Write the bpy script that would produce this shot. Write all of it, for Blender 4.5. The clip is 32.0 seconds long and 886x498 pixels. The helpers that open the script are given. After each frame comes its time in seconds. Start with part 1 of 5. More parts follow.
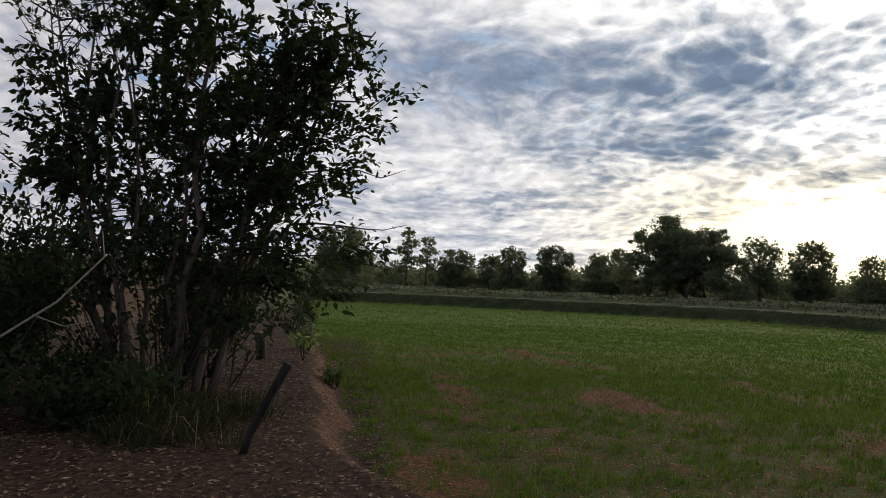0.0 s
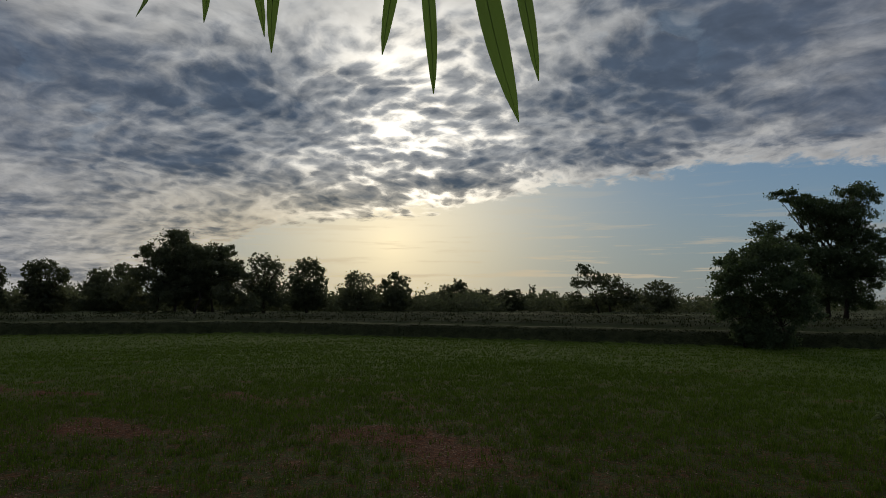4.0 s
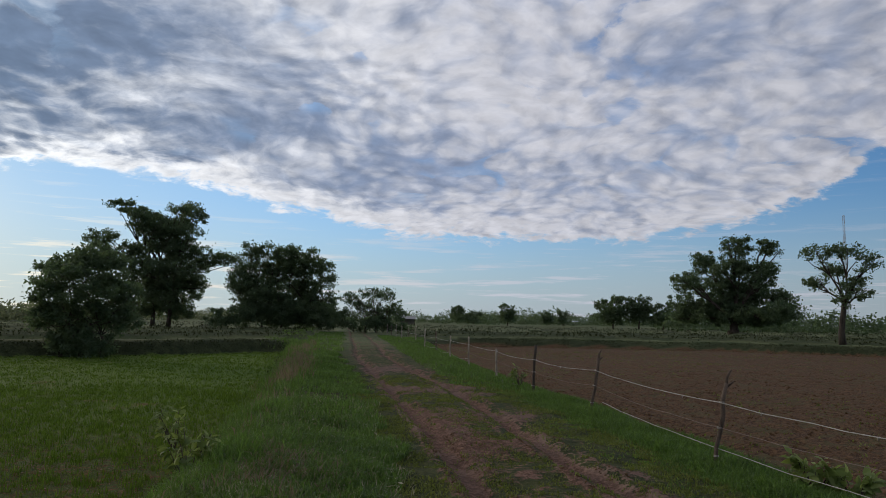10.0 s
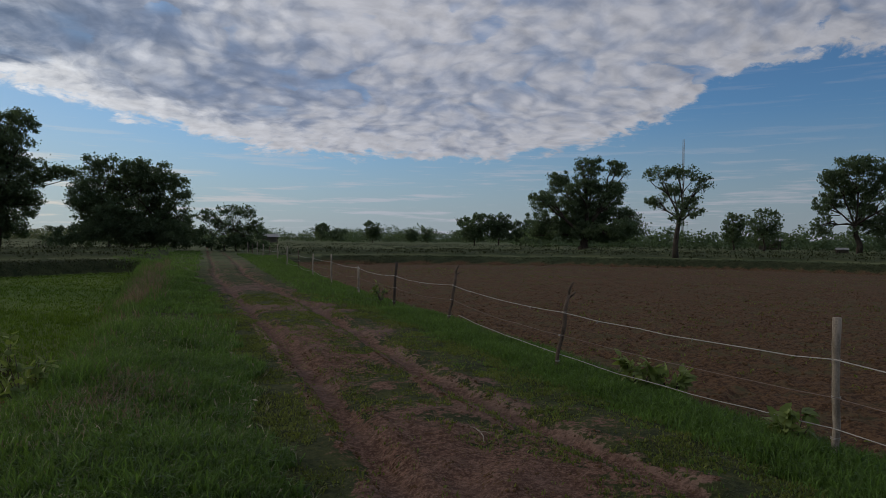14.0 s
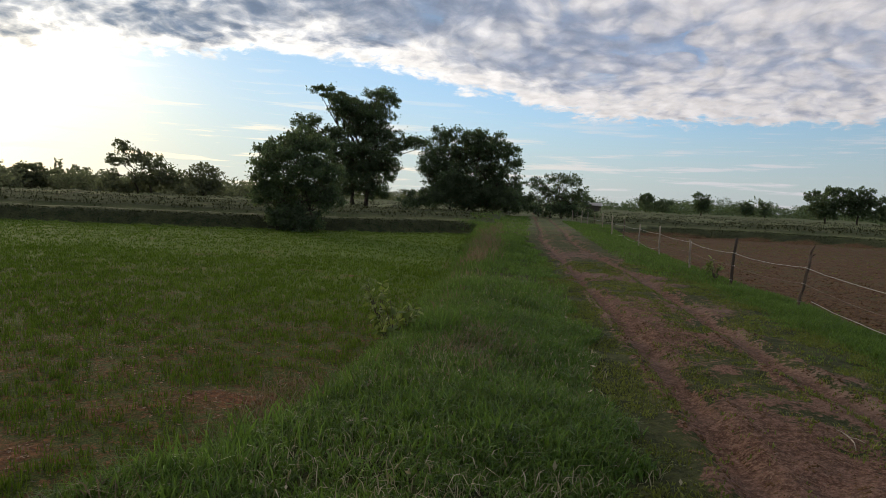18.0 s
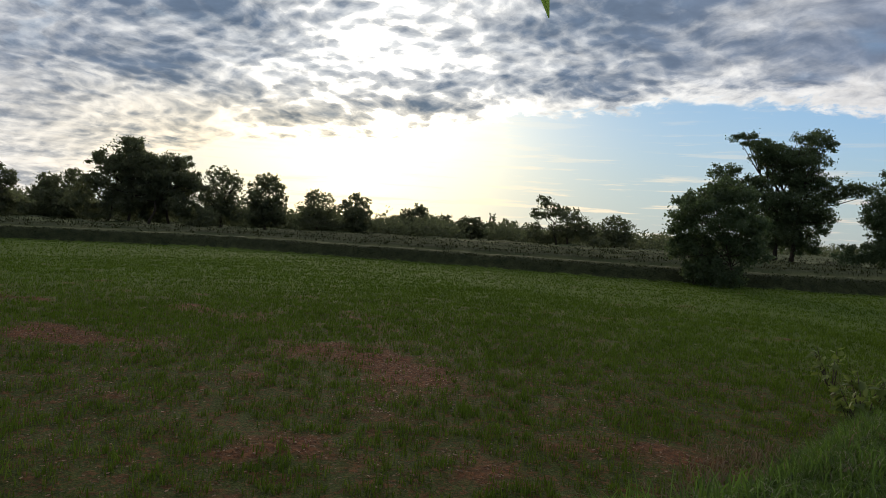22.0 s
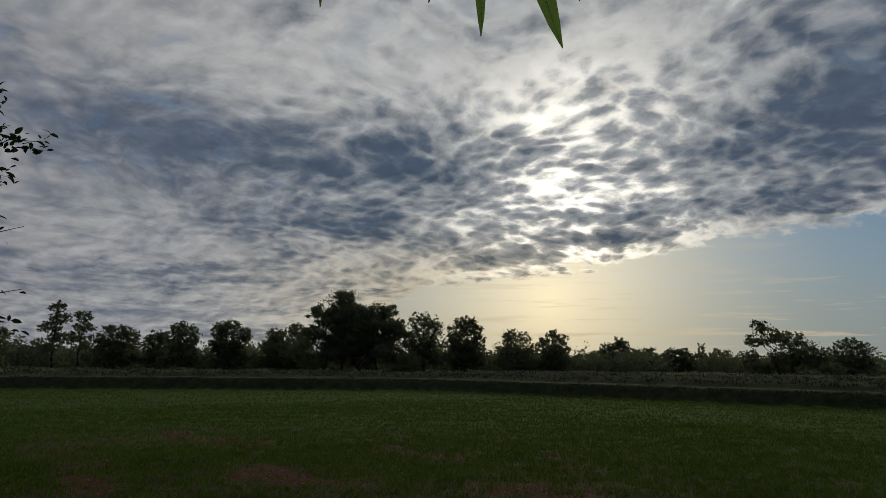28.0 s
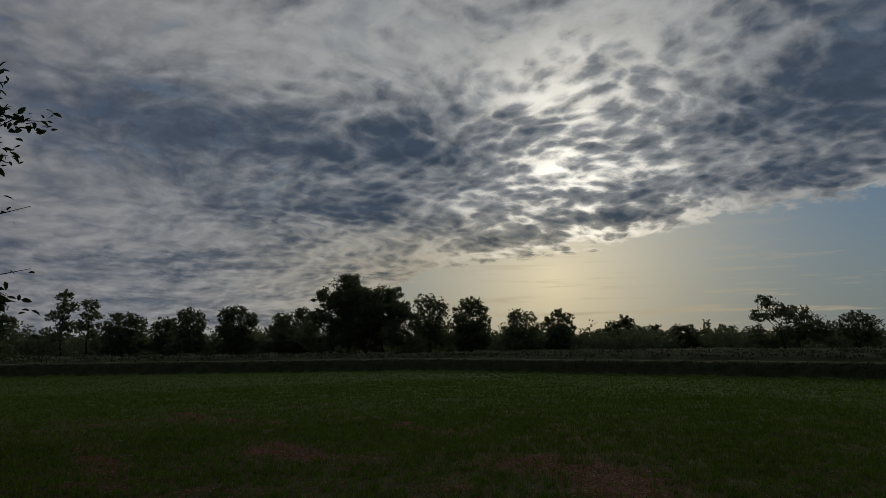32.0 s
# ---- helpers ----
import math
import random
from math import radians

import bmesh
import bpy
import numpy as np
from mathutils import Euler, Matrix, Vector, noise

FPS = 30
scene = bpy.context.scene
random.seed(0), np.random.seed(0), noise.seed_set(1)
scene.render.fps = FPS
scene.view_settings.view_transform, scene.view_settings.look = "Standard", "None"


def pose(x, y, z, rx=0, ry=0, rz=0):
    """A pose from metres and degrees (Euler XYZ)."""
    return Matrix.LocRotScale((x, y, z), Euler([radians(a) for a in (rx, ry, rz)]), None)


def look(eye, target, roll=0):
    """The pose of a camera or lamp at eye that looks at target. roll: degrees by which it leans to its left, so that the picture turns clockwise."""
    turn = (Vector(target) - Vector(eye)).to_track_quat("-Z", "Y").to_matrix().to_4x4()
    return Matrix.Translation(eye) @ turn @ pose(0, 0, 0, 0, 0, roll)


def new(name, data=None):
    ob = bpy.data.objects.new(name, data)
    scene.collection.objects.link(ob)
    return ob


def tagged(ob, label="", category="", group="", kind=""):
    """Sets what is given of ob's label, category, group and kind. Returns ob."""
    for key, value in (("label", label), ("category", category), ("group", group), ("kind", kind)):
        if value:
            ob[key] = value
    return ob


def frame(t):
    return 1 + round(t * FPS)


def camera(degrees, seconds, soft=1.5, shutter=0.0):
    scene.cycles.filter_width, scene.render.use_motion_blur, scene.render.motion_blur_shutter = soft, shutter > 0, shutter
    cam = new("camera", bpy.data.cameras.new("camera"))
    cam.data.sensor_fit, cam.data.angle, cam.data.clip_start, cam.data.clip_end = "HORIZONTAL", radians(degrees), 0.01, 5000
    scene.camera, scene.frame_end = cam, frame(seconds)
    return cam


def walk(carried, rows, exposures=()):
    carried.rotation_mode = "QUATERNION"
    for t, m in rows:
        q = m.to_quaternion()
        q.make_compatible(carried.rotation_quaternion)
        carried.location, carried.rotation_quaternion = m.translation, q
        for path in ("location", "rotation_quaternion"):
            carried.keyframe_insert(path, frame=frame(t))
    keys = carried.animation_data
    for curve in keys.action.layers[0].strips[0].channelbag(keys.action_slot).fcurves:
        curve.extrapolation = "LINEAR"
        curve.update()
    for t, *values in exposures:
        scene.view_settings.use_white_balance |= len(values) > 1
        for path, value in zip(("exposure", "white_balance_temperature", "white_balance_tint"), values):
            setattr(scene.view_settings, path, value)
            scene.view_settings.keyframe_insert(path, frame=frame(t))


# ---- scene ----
# ------------------------------------------------------------------ camera
cam = camera(65.8, 32.0, soft=0.6)
# PATH
PATH = [
    (0.0, pose(-0.496, 0.060, 1.600, 92.53, -2.13, 82.97)),
    (0.5, pose(-0.491, 0.093, 1.599, 92.30, -1.97, 79.30)),
    (1.0, pose(-0.481, 0.137, 1.598, 93.13, -1.81, 74.09)),
    (1.5, pose(-0.454, 0.210, 1.597, 93.94, -1.21, 65.22)),
    (2.0, pose(-0.427, 0.261, 1.596, 94.30, -0.50, 58.73)),
    (2.5, pose(-0.411, 0.287, 1.581, 93.74, -0.05, 53.27)),
    (4.5, pose(-0.328, 0.376, 1.613, 94.35, -0.14, 40.46)),
    (5.0, pose(-0.243, 0.441, 1.594, 93.31, 0.18, 35.79)),
    (5.5, pose(-0.208, 0.458, 1.595, 92.99, 0.59, 30.17)),
    (6.0, pose(-0.185, 0.467, 1.597, 93.15, 0.76, 26.23)),
    (6.5, pose(-0.146, 0.479, 1.600, 92.63, -0.20, 20.37)),
    (7.0, pose(-0.114, 0.487, 1.600, 92.29, -0.36, 15.44)),
    (7.5, pose(-0.086, 0.493, 1.600, 90.23, -0.08, 11.02)),
    (8.0, pose(-0.052, 0.497, 1.600, 88.77, -0.54, 5.96)),
    (8.5, pose(-0.013, 0.500, 1.600, 89.00, -0.45, 1.53)),
    (9.0, pose(0.027, 0.499, 1.600, 91.24, -1.21, -3.07)),
    (9.5, pose(0.052, 0.497, 1.600, 94.01, -1.06, -6.02)),
    (10.0, pose(0.069, 0.495, 1.600, 95.87, -0.94, -8.08)),
    (10.5, pose(0.089, 0.492, 1.600, 98.93, -0.52, -10.32)),
    (11.0, pose(0.120, 0.485, 1.600, 99.16, -0.91, -13.99)),
    (11.5, pose(0.156, 0.475, 1.600, 98.34, -1.60, -18.35)),
    (12.0, pose(0.170, 0.470, 1.600, 97.53, -1.41, -20.10)),
    (12.5, pose(0.171, 0.470, 1.600, 96.58, -1.16, -20.10)),
    (13.0, pose(0.172, 0.470, 1.600, 93.59, -0.82, -20.15)),
    (13.5, pose(0.170, 0.470, 1.600, 90.93, -0.41, -19.88)),
    (14.0, pose(0.165, 0.472, 1.600, 89.13, -0.61, -19.28)),
    (14.5, pose(0.139, 0.480, 1.600, 88.20, -1.10, -16.11)),
    (16.5, pose(0.060, 0.496, 1.600, 82.90, -3.08, -6.50)),
    (17.0, pose(0.021, 0.500, 1.600, 85.36, -2.16, -2.18)),
    (17.5, pose(-0.021, 0.500, 1.600, 85.67, -2.49, 2.55)),
    (18.0, pose(-0.061, 0.496, 1.600, 85.79, -2.61, 7.18)),
    (18.5, pose(-0.090, 0.492, 1.600, 86.06, -2.31, 10.52)),
    (19.0, pose(-0.152, 0.476, 1.600, 86.32, -2.33, 17.87)),
    (19.5, pose(-0.204, 0.457, 1.600, 86.27, -2.08, 24.17)),
    (20.0, pose(-0.244, 0.436, 1.600, 86.39, -2.62, 29.41)),
    (20.5, pose(-0.307, 0.396, 1.596, 86.61, -3.41, 34.65)),
    (21.0, pose(-0.344, 0.367, 1.592, 85.73, -4.14, 36.77)),
    (21.5, pose(-0.387, 0.328, 1.588, 86.28, -3.42, 39.95)),
    (22.0, pose(-0.413, 0.305, 1.585, 88.44, -3.24, 40.35)),
    (22.5, pose(-0.453, 0.257, 1.584, 90.73, -2.12, 43.99)),
    (23.0, pose(-0.502, 0.173, 1.583, 92.24, -1.54, 51.47)),
    (23.5, pose(-0.448, 0.236, 1.536, 93.49, -0.48, 56.28)),
    (24.0, pose(-0.406, 0.290, 1.630, 94.35, -0.62, 58.52)),
    (24.5, pose(-0.360, 0.371, 1.640, 94.94, -0.53, 60.37)),
    (25.0, pose(-0.362, 0.375, 1.590, 93.86, 0.19, 60.04)),
    (25.5, pose(-0.393, 0.316, 1.598, 95.17, -0.29, 58.69)),
    (27.5, pose(-0.435, 0.230, 1.659, 97.75, -0.39, 60.05)),
    (28.0, pose(-0.341, 0.418, 1.515, 99.42, -0.53, 56.80)),
    (28.5, pose(-0.359, 0.421, 1.395, 99.44, -0.01, 55.39)),
    (29.0, pose(-0.342, 0.432, 1.389, 99.18, 2.44, 52.76)),
    (29.5, pose(-0.337, 0.435, 1.392, 98.78, 0.83, 52.56)),
    (30.0, pose(-0.355, 0.422, 1.393, 99.13, 0.57, 54.86)),
    (30.5, pose(-0.367, 0.412, 1.393, 99.09, 0.56, 56.56)),
    (31.0, pose(-0.368, 0.411, 1.394, 99.02, 0.16, 56.80)),
    (31.5, pose(-0.370, 0.410, 1.394, 99.30, 0.49, 56.89)),
    (32.0, pose(-0.369, 0.404, 1.393, 97.93, 0.61, 57.29)),
]
# END PATH
EXPOSURE = [
    (0.0, 0.18, 6800, 11.5), (1.0, -0.05, 6700, 11.0), (2.0, -0.25, 6700, 11.0), (2.5, -0.25, 6675, 10.9), (4.3, -1.30, 6585, 10.4),
    (6.0, -1.22, 6500, 10.0), (6.6, -0.65, 6470, 9.8), (7.2, -0.05, 6440, 9.6), (9.0, 0.02, 6350, 11.5), (13.0, 0.06, 6350, 10.5),
    (14.0, -0.32, 6300, 11.0), (14.5, -0.32, 6350, 11.0), (16.3, 0.60, 7100, 13.0), (17.5, 0.45, 7029, 12.3), (18.5, 0.15, 6950, 11.8), (21.0, 0.08, 6700, 11.0),
    (22.0, -0.10, 6683, 10.7), (22.6, -0.62, 6673, 10.5), (25.5, -0.68, 6621, 10.0), (27.4, -1.12, 6586, 10.0), (28.5, -1.38, 6500, 10.0),
    (30.0, -1.70, 6450, 10.0), (32.0, -1.74, 6450, 10.0),
]
walk(cam, PATH, EXPOSURE)

# ------------------------------------------------------------------ sky and sun
SUN_AZ, SUN_EL = -46.0, 13.5   # degrees clockwise from +Y, and above the horizon
SUN_DIR = Vector((math.sin(radians(SUN_AZ)) * math.cos(radians(SUN_EL)), math.cos(radians(SUN_AZ)) * math.cos(radians(SUN_EL)), math.sin(radians(SUN_EL))))

GLOW_DIR = Vector((math.sin(radians(-48)), math.cos(radians(-48)), math.tan(radians(5.0)))).normalized()


class Nodes:
    """A small node-tree writer: every call returns the output socket."""

    def __init__(self, tree):
        self.t = tree
        tree.nodes.clear()

    def put(self, sock, v):
        if isinstance(v, bpy.types.NodeSocket):
            self.t.links.new(v, sock)
        elif v is not None:
            if sock.type == "RGBA" and len(v) == 3:
                v = (*v, 1)
            sock.default_value = v

    def node(self, kind, ins=None, out=0):
        n = self.t.nodes.new(kind)
        for k, v in (ins or {}).items():
            self.put(n.inputs[k], v)
        return n.outputs[out] if len(n.outputs) else None

    def math(self, op, a, b=None, c=None, clamp=False):
        n = self.t.nodes.new("ShaderNodeMath")
        n.operation, n.use_clamp = op, clamp
        for k, v in ((0, a), (1, b), (2, c)):
            self.put(n.inputs[k], v)
        return n.outputs[0]

    def vmath(self, op, a, b=None, scale=None, out=0):
        n = self.t.nodes.new("ShaderNodeVectorMath")
        n.operation = op
        self.put(n.inputs[0], a)
        self.put(n.inputs[1], b)
        if scale is not None:
            self.put(n.inputs[3], scale)
        return n.outputs[out] if len(n.outputs) else None

    def noise(self, vec, scale, detail=3.0, rough=0.55, distort=0.0, out=0):
        return self.node("ShaderNodeTexNoise", {"Vector": vec, "Scale": scale, "Detail": detail, "Roughness": rough, "Distortion": distort}, out)

    def ramp(self, x, a, b, lo=0.0, hi=1.0, smooth=True):
        n = self.t.nodes.new("ShaderNodeMapRange")
        n.interpolation_type = "SMOOTHSTEP" if smooth else "LINEAR"
        for k, v in ((0, x), (1, a), (2, b), (3, lo), (4, hi)):
            self.put(n.inputs[k], v)
        return n.outputs[0]

    def mix(self, f, a, b):
        n = self.t.nodes.new("ShaderNodeMix")
        n.data_type = "RGBA"
        self.put(n.inputs[0], f)
        self.put(n.inputs[6], a)
        self.put(n.inputs[7], b)
        return n.outputs[2]

    def xyz(self, x, y, z):
        return self.node("ShaderNodeCombineXYZ", {0: x, 1: y, 2: z})

    def attr(self, name):
        n = self.t.nodes.new("ShaderNodeAttribute")
        n.attribute_name = name
        return n.outputs[2]


def build_sky():
    w = bpy.data.worlds.new("evening_sky")
    scene.world = w
    w.use_nodes = True
    n = Nodes(w.node_tree)
    d = n.node("ShaderNodeTexCoord")
    sep = n.t.nodes.new("ShaderNodeSeparateXYZ")
    n.put(sep.inputs[0], d)
    dx, dy, dz = sep.outputs[0], sep.outputs[1], n.math("MAXIMUM", sep.outputs[2], 0.0)
    az = n.math("MULTIPLY", n.math("ARCTAN2", dx, dy), 57.2958)      # degrees, clockwise from +Y
    el = n.math("MULTIPLY", n.math("ARCSINE", dz), 57.2958)
    # clear sky
    clear = n.t.nodes.new("ShaderNodeTexSky")
    clear.sky_type, clear.sun_disc = "NISHITA", False
    clear.sun_elevation, clear.sun_rotation = radians(SUN_EL), radians(SUN_AZ)
    clear.altitude, clear.air_density, clear.dust_density, clear.ozone_density = 50.0, 1.0, 0.25, 5.0
    sky = n.vmath("MULTIPLY", clear.outputs[0], SKY_GAIN)
    # closeness to the sun
    dot = n.vmath("DOT_PRODUCT", d, tuple(SUN_DIR), out=1)
    ang = n.math("ARCCOSINE", n.math("MINIMUM", dot, 0.99999))      # radians from the sun
    near = n.ramp(ang, 0.05, 1.08, 1.0, 0.0)
    core = n.ramp(ang, 0.0, 0.27, 1.0, 0.0)
    under = n.math("ARCCOSINE", n.math("MINIMUM", n.vmath("DOT_PRODUCT", d, tuple(GLOW_DIR), out=1), 0.99999))   # radians from the glow under the deck
    back = n.ramp(ang, 0.9, 2.0, 1.0, 0.74)                         # the sky away from the sun is duller
    # the layer of cloud, laid out flat and bent by slow noise
    zp = n.math("ADD", dz, 0.25)
    p0 = n.xyz(n.math("DIVIDE", dx, zp), n.math("DIVIDE", dy, zp), 0.0)
    w1 = n.vmath("SUBTRACT", n.noise(p0, 1.7, 3.0, 0.5, out=1), (0.5, 0.5, 0.5))
    p1 = n.vmath("ADD", p0, n.vmath("SCALE", w1, scale=0.25))
    w2 = n.vmath("SUBTRACT", n.noise(p1, 8.5, 4.0, 0.55, out=1), (0.5, 0.5, 0.5))
    p2 = n.vmath("ADD", p1, n.vmath("SCALE", w2, scale=0.060))
    big = n.noise(p1, 1.4, 3.0, 0.5)
    med = n.noise(p2, 4.3, 6.0, 0.55)
    fine = n.noise(p2, 14.0, 7.0, 0.62)

    def cells(vec, scale):
        """Rounded puffs: 1 in the middle of each, 0 in the seams."""
        v = n.t.nodes.new("ShaderNodeTexVoronoi")
        v.voronoi_dimensions, v.feature = "2D", "SMOOTH_F1"
        n.put(v.inputs["Vector"], vec)
        n.put(v.inputs["Scale"], scale)
        n.put(v.inputs["Smoothness"], 0.45)
        return n.ramp(v.outputs["Distance"], 0.10, 0.72, 1.0, 0.0)

    puff, crumb = cells(p2, 8.8), cells(p2, 19.0)
    toward = (math.sin(radians(SUN_AZ)) * 0.035, math.cos(radians(SUN_AZ)) * 0.035, 0.0)
    relief = n.math("SUBTRACT", n.noise(p2, 10.0, 4.0, 0.55), n.noise(n.vmath("ADD", p2, toward), 10.0, 4.0, 0.55))
    # how low the deck reaches, by compass bearing
    edge = n.t.nodes.new("ShaderNodeValToRGB")
    n.put(edge.inputs[0], n.math("MULTIPLY_ADD", az, 1 / 360, 0.5))
    stops = edge.color_ramp.elements
    for k, (a_, e_) in enumerate(DECK_EDGE):
        st = stops[k] if k < 2 else stops.new(a_ / 360 + 0.5)
        st.position, st.color = a_ / 360 + 0.5, (e_ / 20, e_ / 20, e_ / 20, 1)
    ragged = n.math("ADD", n.math("MULTIPLY", n.math("SUBTRACT", med, 0.5), 3.4), n.math("MULTIPLY", n.math("SUBTRACT", fine, 0.5), 3.6))
    depth = n.math("ADD", n.math("SUBTRACT", el, n.math("MULTIPLY", edge.outputs[0], 20.0)), ragged)   # degrees above the edge
    deck = n.ramp(depth, -0.35, 0.55)
    rim = n.ramp(depth, 0.2, 2.4, 1.0, 0.0)
    wx = n.math("MULTIPLY", n.math("SUBTRACT", n.noise(p1, 3.4, 5.0, 0.6), 0.5), 13.0)
    wy = n.math("MULTIPLY", n.math("SUBTRACT", n.noise(p1, 4.2, 5.0, 0.6), 0.5), 8.0)

    def blob(a0, e0, ra, re, tilt, gain):
        k, s_ = math.cos(radians(tilt)), math.sin(radians(tilt))
        ax = n.math("ADD", n.math("SUBTRACT", az, a0), wx)
        ay = n.math("ADD", n.math("SUBTRACT", el, e0), wy)
        u = n.math("DIVIDE", n.math("ADD", n.math("MULTIPLY", ax, k), n.math("MULTIPLY", ay, s_)), ra)
        v = n.math("DIVIDE", n.math("SUBTRACT", n.math("MULTIPLY", ay, k), n.math("MULTIPLY", ax, s_)), re)
        r2 = n.math("ADD", n.math("MULTIPLY", u, u), n.math("MULTIPLY", v, v))
        return n.math("MULTIPLY", n.math("EXPONENT", n.math("MULTIPLY", r2, -1.0)), gain * 1.34)

    # seen against the sun the puffs are dark and their seams bright; away from it the puffs are lit
    against = n.ramp(ang, 0.25, 0.95, 1.0, 0.0)
    thick = n.math("MULTIPLY", n.math("SUBTRACT", big, 0.5), 0.6)
    thick = n.math("ADD", thick, n.math("MULTIPLY", n.math("SUBTRACT", med, 0.5), n.ramp(against, 0.0, 1.0, 0.75, 1.15)))
    thick = n.math("ADD", thick, n.math("MULTIPLY", n.math("SUBTRACT", fine, 0.5), n.ramp(against, 0.2, 1.0, 0.55, 1.1)))
    thick = n.math("ADD", thick, n.math("MULTIPLY", n.math("SUBTRACT", puff, 0.5), n.ramp(against, 0.0, 1.0, -0.42, 0.26)))
    thick = n.math("ADD", thick, n.math("MULTIPLY", n.math("SUBTRACT", crumb, 0.5), n.ramp(against, 0.0, 1.0, -0.34, 0.28)))
    rib = n.noise(n.xyz(n.math("MULTIPLY", az, 0.07), n.math("MULTIPLY_ADD", el, 0.95, n.math("MULTIPLY", big, 3.0)), 7.0), 1.0, 5.0, 0.58)
    rib = n.math("MULTIPLY", n.math("SUBTRACT", rib, 0.5), n.math("MULTIPLY", n.ramp(el, 4.0, 10.0, 2.6, 0.0), n.ramp(az, -60.0, -40.0, 1.0, 0.25)))
    thick = n.math("ADD", thick, rib)
    for b in CLOUD_MASSES:
        thick = n.math("ADD", thick, blob(*b))
    thick = n.math("SUBTRACT", thick, n.math("MULTIPLY", rim, n.ramp(ang, 0.1, 0.6, 0.20, 0.55)))
    dark = n.ramp(n.math("SUBTRACT", thick, n.math("MULTIPLY", relief, 0.5)), -0.55, 0.88)
    # seams open to the blue in places
    holes = n.math("MULTIPLY", n.ramp(n.math("ADD", puff, n.math("MULTIPLY", n.math("SUBTRACT", fine, 0.5), 1.4)), 0.04, 0.30, 1.0, 0.0), n.ramp(n.noise(p1, 2.6, 3.0, 0.55), 0.50, 0.66))
    cover = n.math("MULTIPLY", deck, n.math("SUBTRACT", 1.0, n.math("MULTIPLY", holes, n.math("MULTIPLY", n.ramp(el, 8.0, 15.0, 0.0, 0.8), n.ramp(against, 0.0, 0.8, 1.0, 0.3)))))
    lit = n.mix(near, (0.565, 0.570, 0.61), (1.20, 1.22, 1.20))
    shade = n.mix(near, (0.245, 0.300, 0.420), (0.140, 0.205, 0.305))
    cloud = n.mix(dark, lit, shade)
    cloud = n.vmath("SCALE", cloud, scale=n.math("MULTIPLY_ADD", relief, 0.7, 1.0))
    cloud = n.vmath("MULTIPLY", cloud, n.mix(n.math("MULTIPLY", n.ramp(under, 0.1, 0.6, 1.0, 0.0), n.ramp(el, 5.0, 13.0, 1.0, 0.0)), (1.0, 1.0, 1.0), (1.25, 1.08, 0.80)))
    thin = n.ramp(thick, -0.40, 0.12, 1.0, 0.0)
    glow = n.math("MULTIPLY", n.math("MULTIPLY", core, thin), 2.6)
    cloud = n.vmath("ADD", cloud, n.vmath("SCALE", (1.0, 0.92, 0.76), scale=glow))
    # veil over the horizon, streaks in it, and warm light round the hidden sun
    veil = n.ramp(el, 0.0, 11.0, 1.0, 0.0)
    warm = n.vmath("SCALE", (1.0, 0.74, 0.33), scale=n.math("MULTIPLY", n.math("MULTIPLY", n.math("POWER", n.ramp(under, 0.0, 0.52, 1.0, 0.0, smooth=False), 2.6), n.ramp(el, 1.0, 10.0, 0.75, 1.0)), WARM))
    low = n.mix(n.math("MULTIPLY", veil, 0.80), sky, n.mix(near, (0.36, 0.425, 0.49), (0.40, 0.55, 0.60)))
    st = n.noise(n.xyz(n.math("MULTIPLY", az, 0.10), n.math("MULTIPLY", el, 1.5), 2.0), 1.0, 6.0, 0.62)
    streak = n.math("MULTIPLY", n.ramp(st, 0.52, 0.64), n.ramp(el, 0.5, 9.0, 0.8, 0.12))
    low = n.mix(n.math("MULTIPLY", n.ramp(ang, 0.15, 1.1, 1.0, 0.0), 0.72), low, n.mix(n.ramp(el, 2.0, 15.0), (0.56, 0.62, 0.60), (0.37, 0.56, 0.70)))
    low = n.vmath("ADD", low, warm)
    low = n.mix(streak, low, n.mix(near, (0.56, 0.57, 0.63), (1.45, 1.20, 0.80)))
    col = n.mix(cover, low, cloud)
    col = n.vmath("SCALE", col, scale=back)
    ground = n.ramp(sep.outputs[2], -0.03, 0.0)
    col = n.mix(ground, (0.05, 0.05, 0.04), col)
    bg = n.node("ShaderNodeBackground", {"Color": col, "Strength": SKY_STRENGTH})
    n.node("ShaderNodeOutputWorld", {"Surface": bg})


SKY_GAIN, SKY_STRENGTH, WARM = (0.135, 0.140, 0.143), 1.0, 2.1
# bearing and lowest height of the cloud deck, in degrees
DECK_EDGE = [(-180, 8), (-100, 0), (-73, 0), (-67, 2.6), (-61, 4.6), (-57, 6.5), (-45, 7.8), (-35, 9.4), (-22, 10.9), (-14, 10.6), (-9, 10.2), (-6, 9.0), (3, 7.2), (11, 6.8), (24, 6.7), (33, 8.2), (37, 9.4), (41, 12.6), (52, 13.6), (70, 15), (110, 18), (180, 8)]
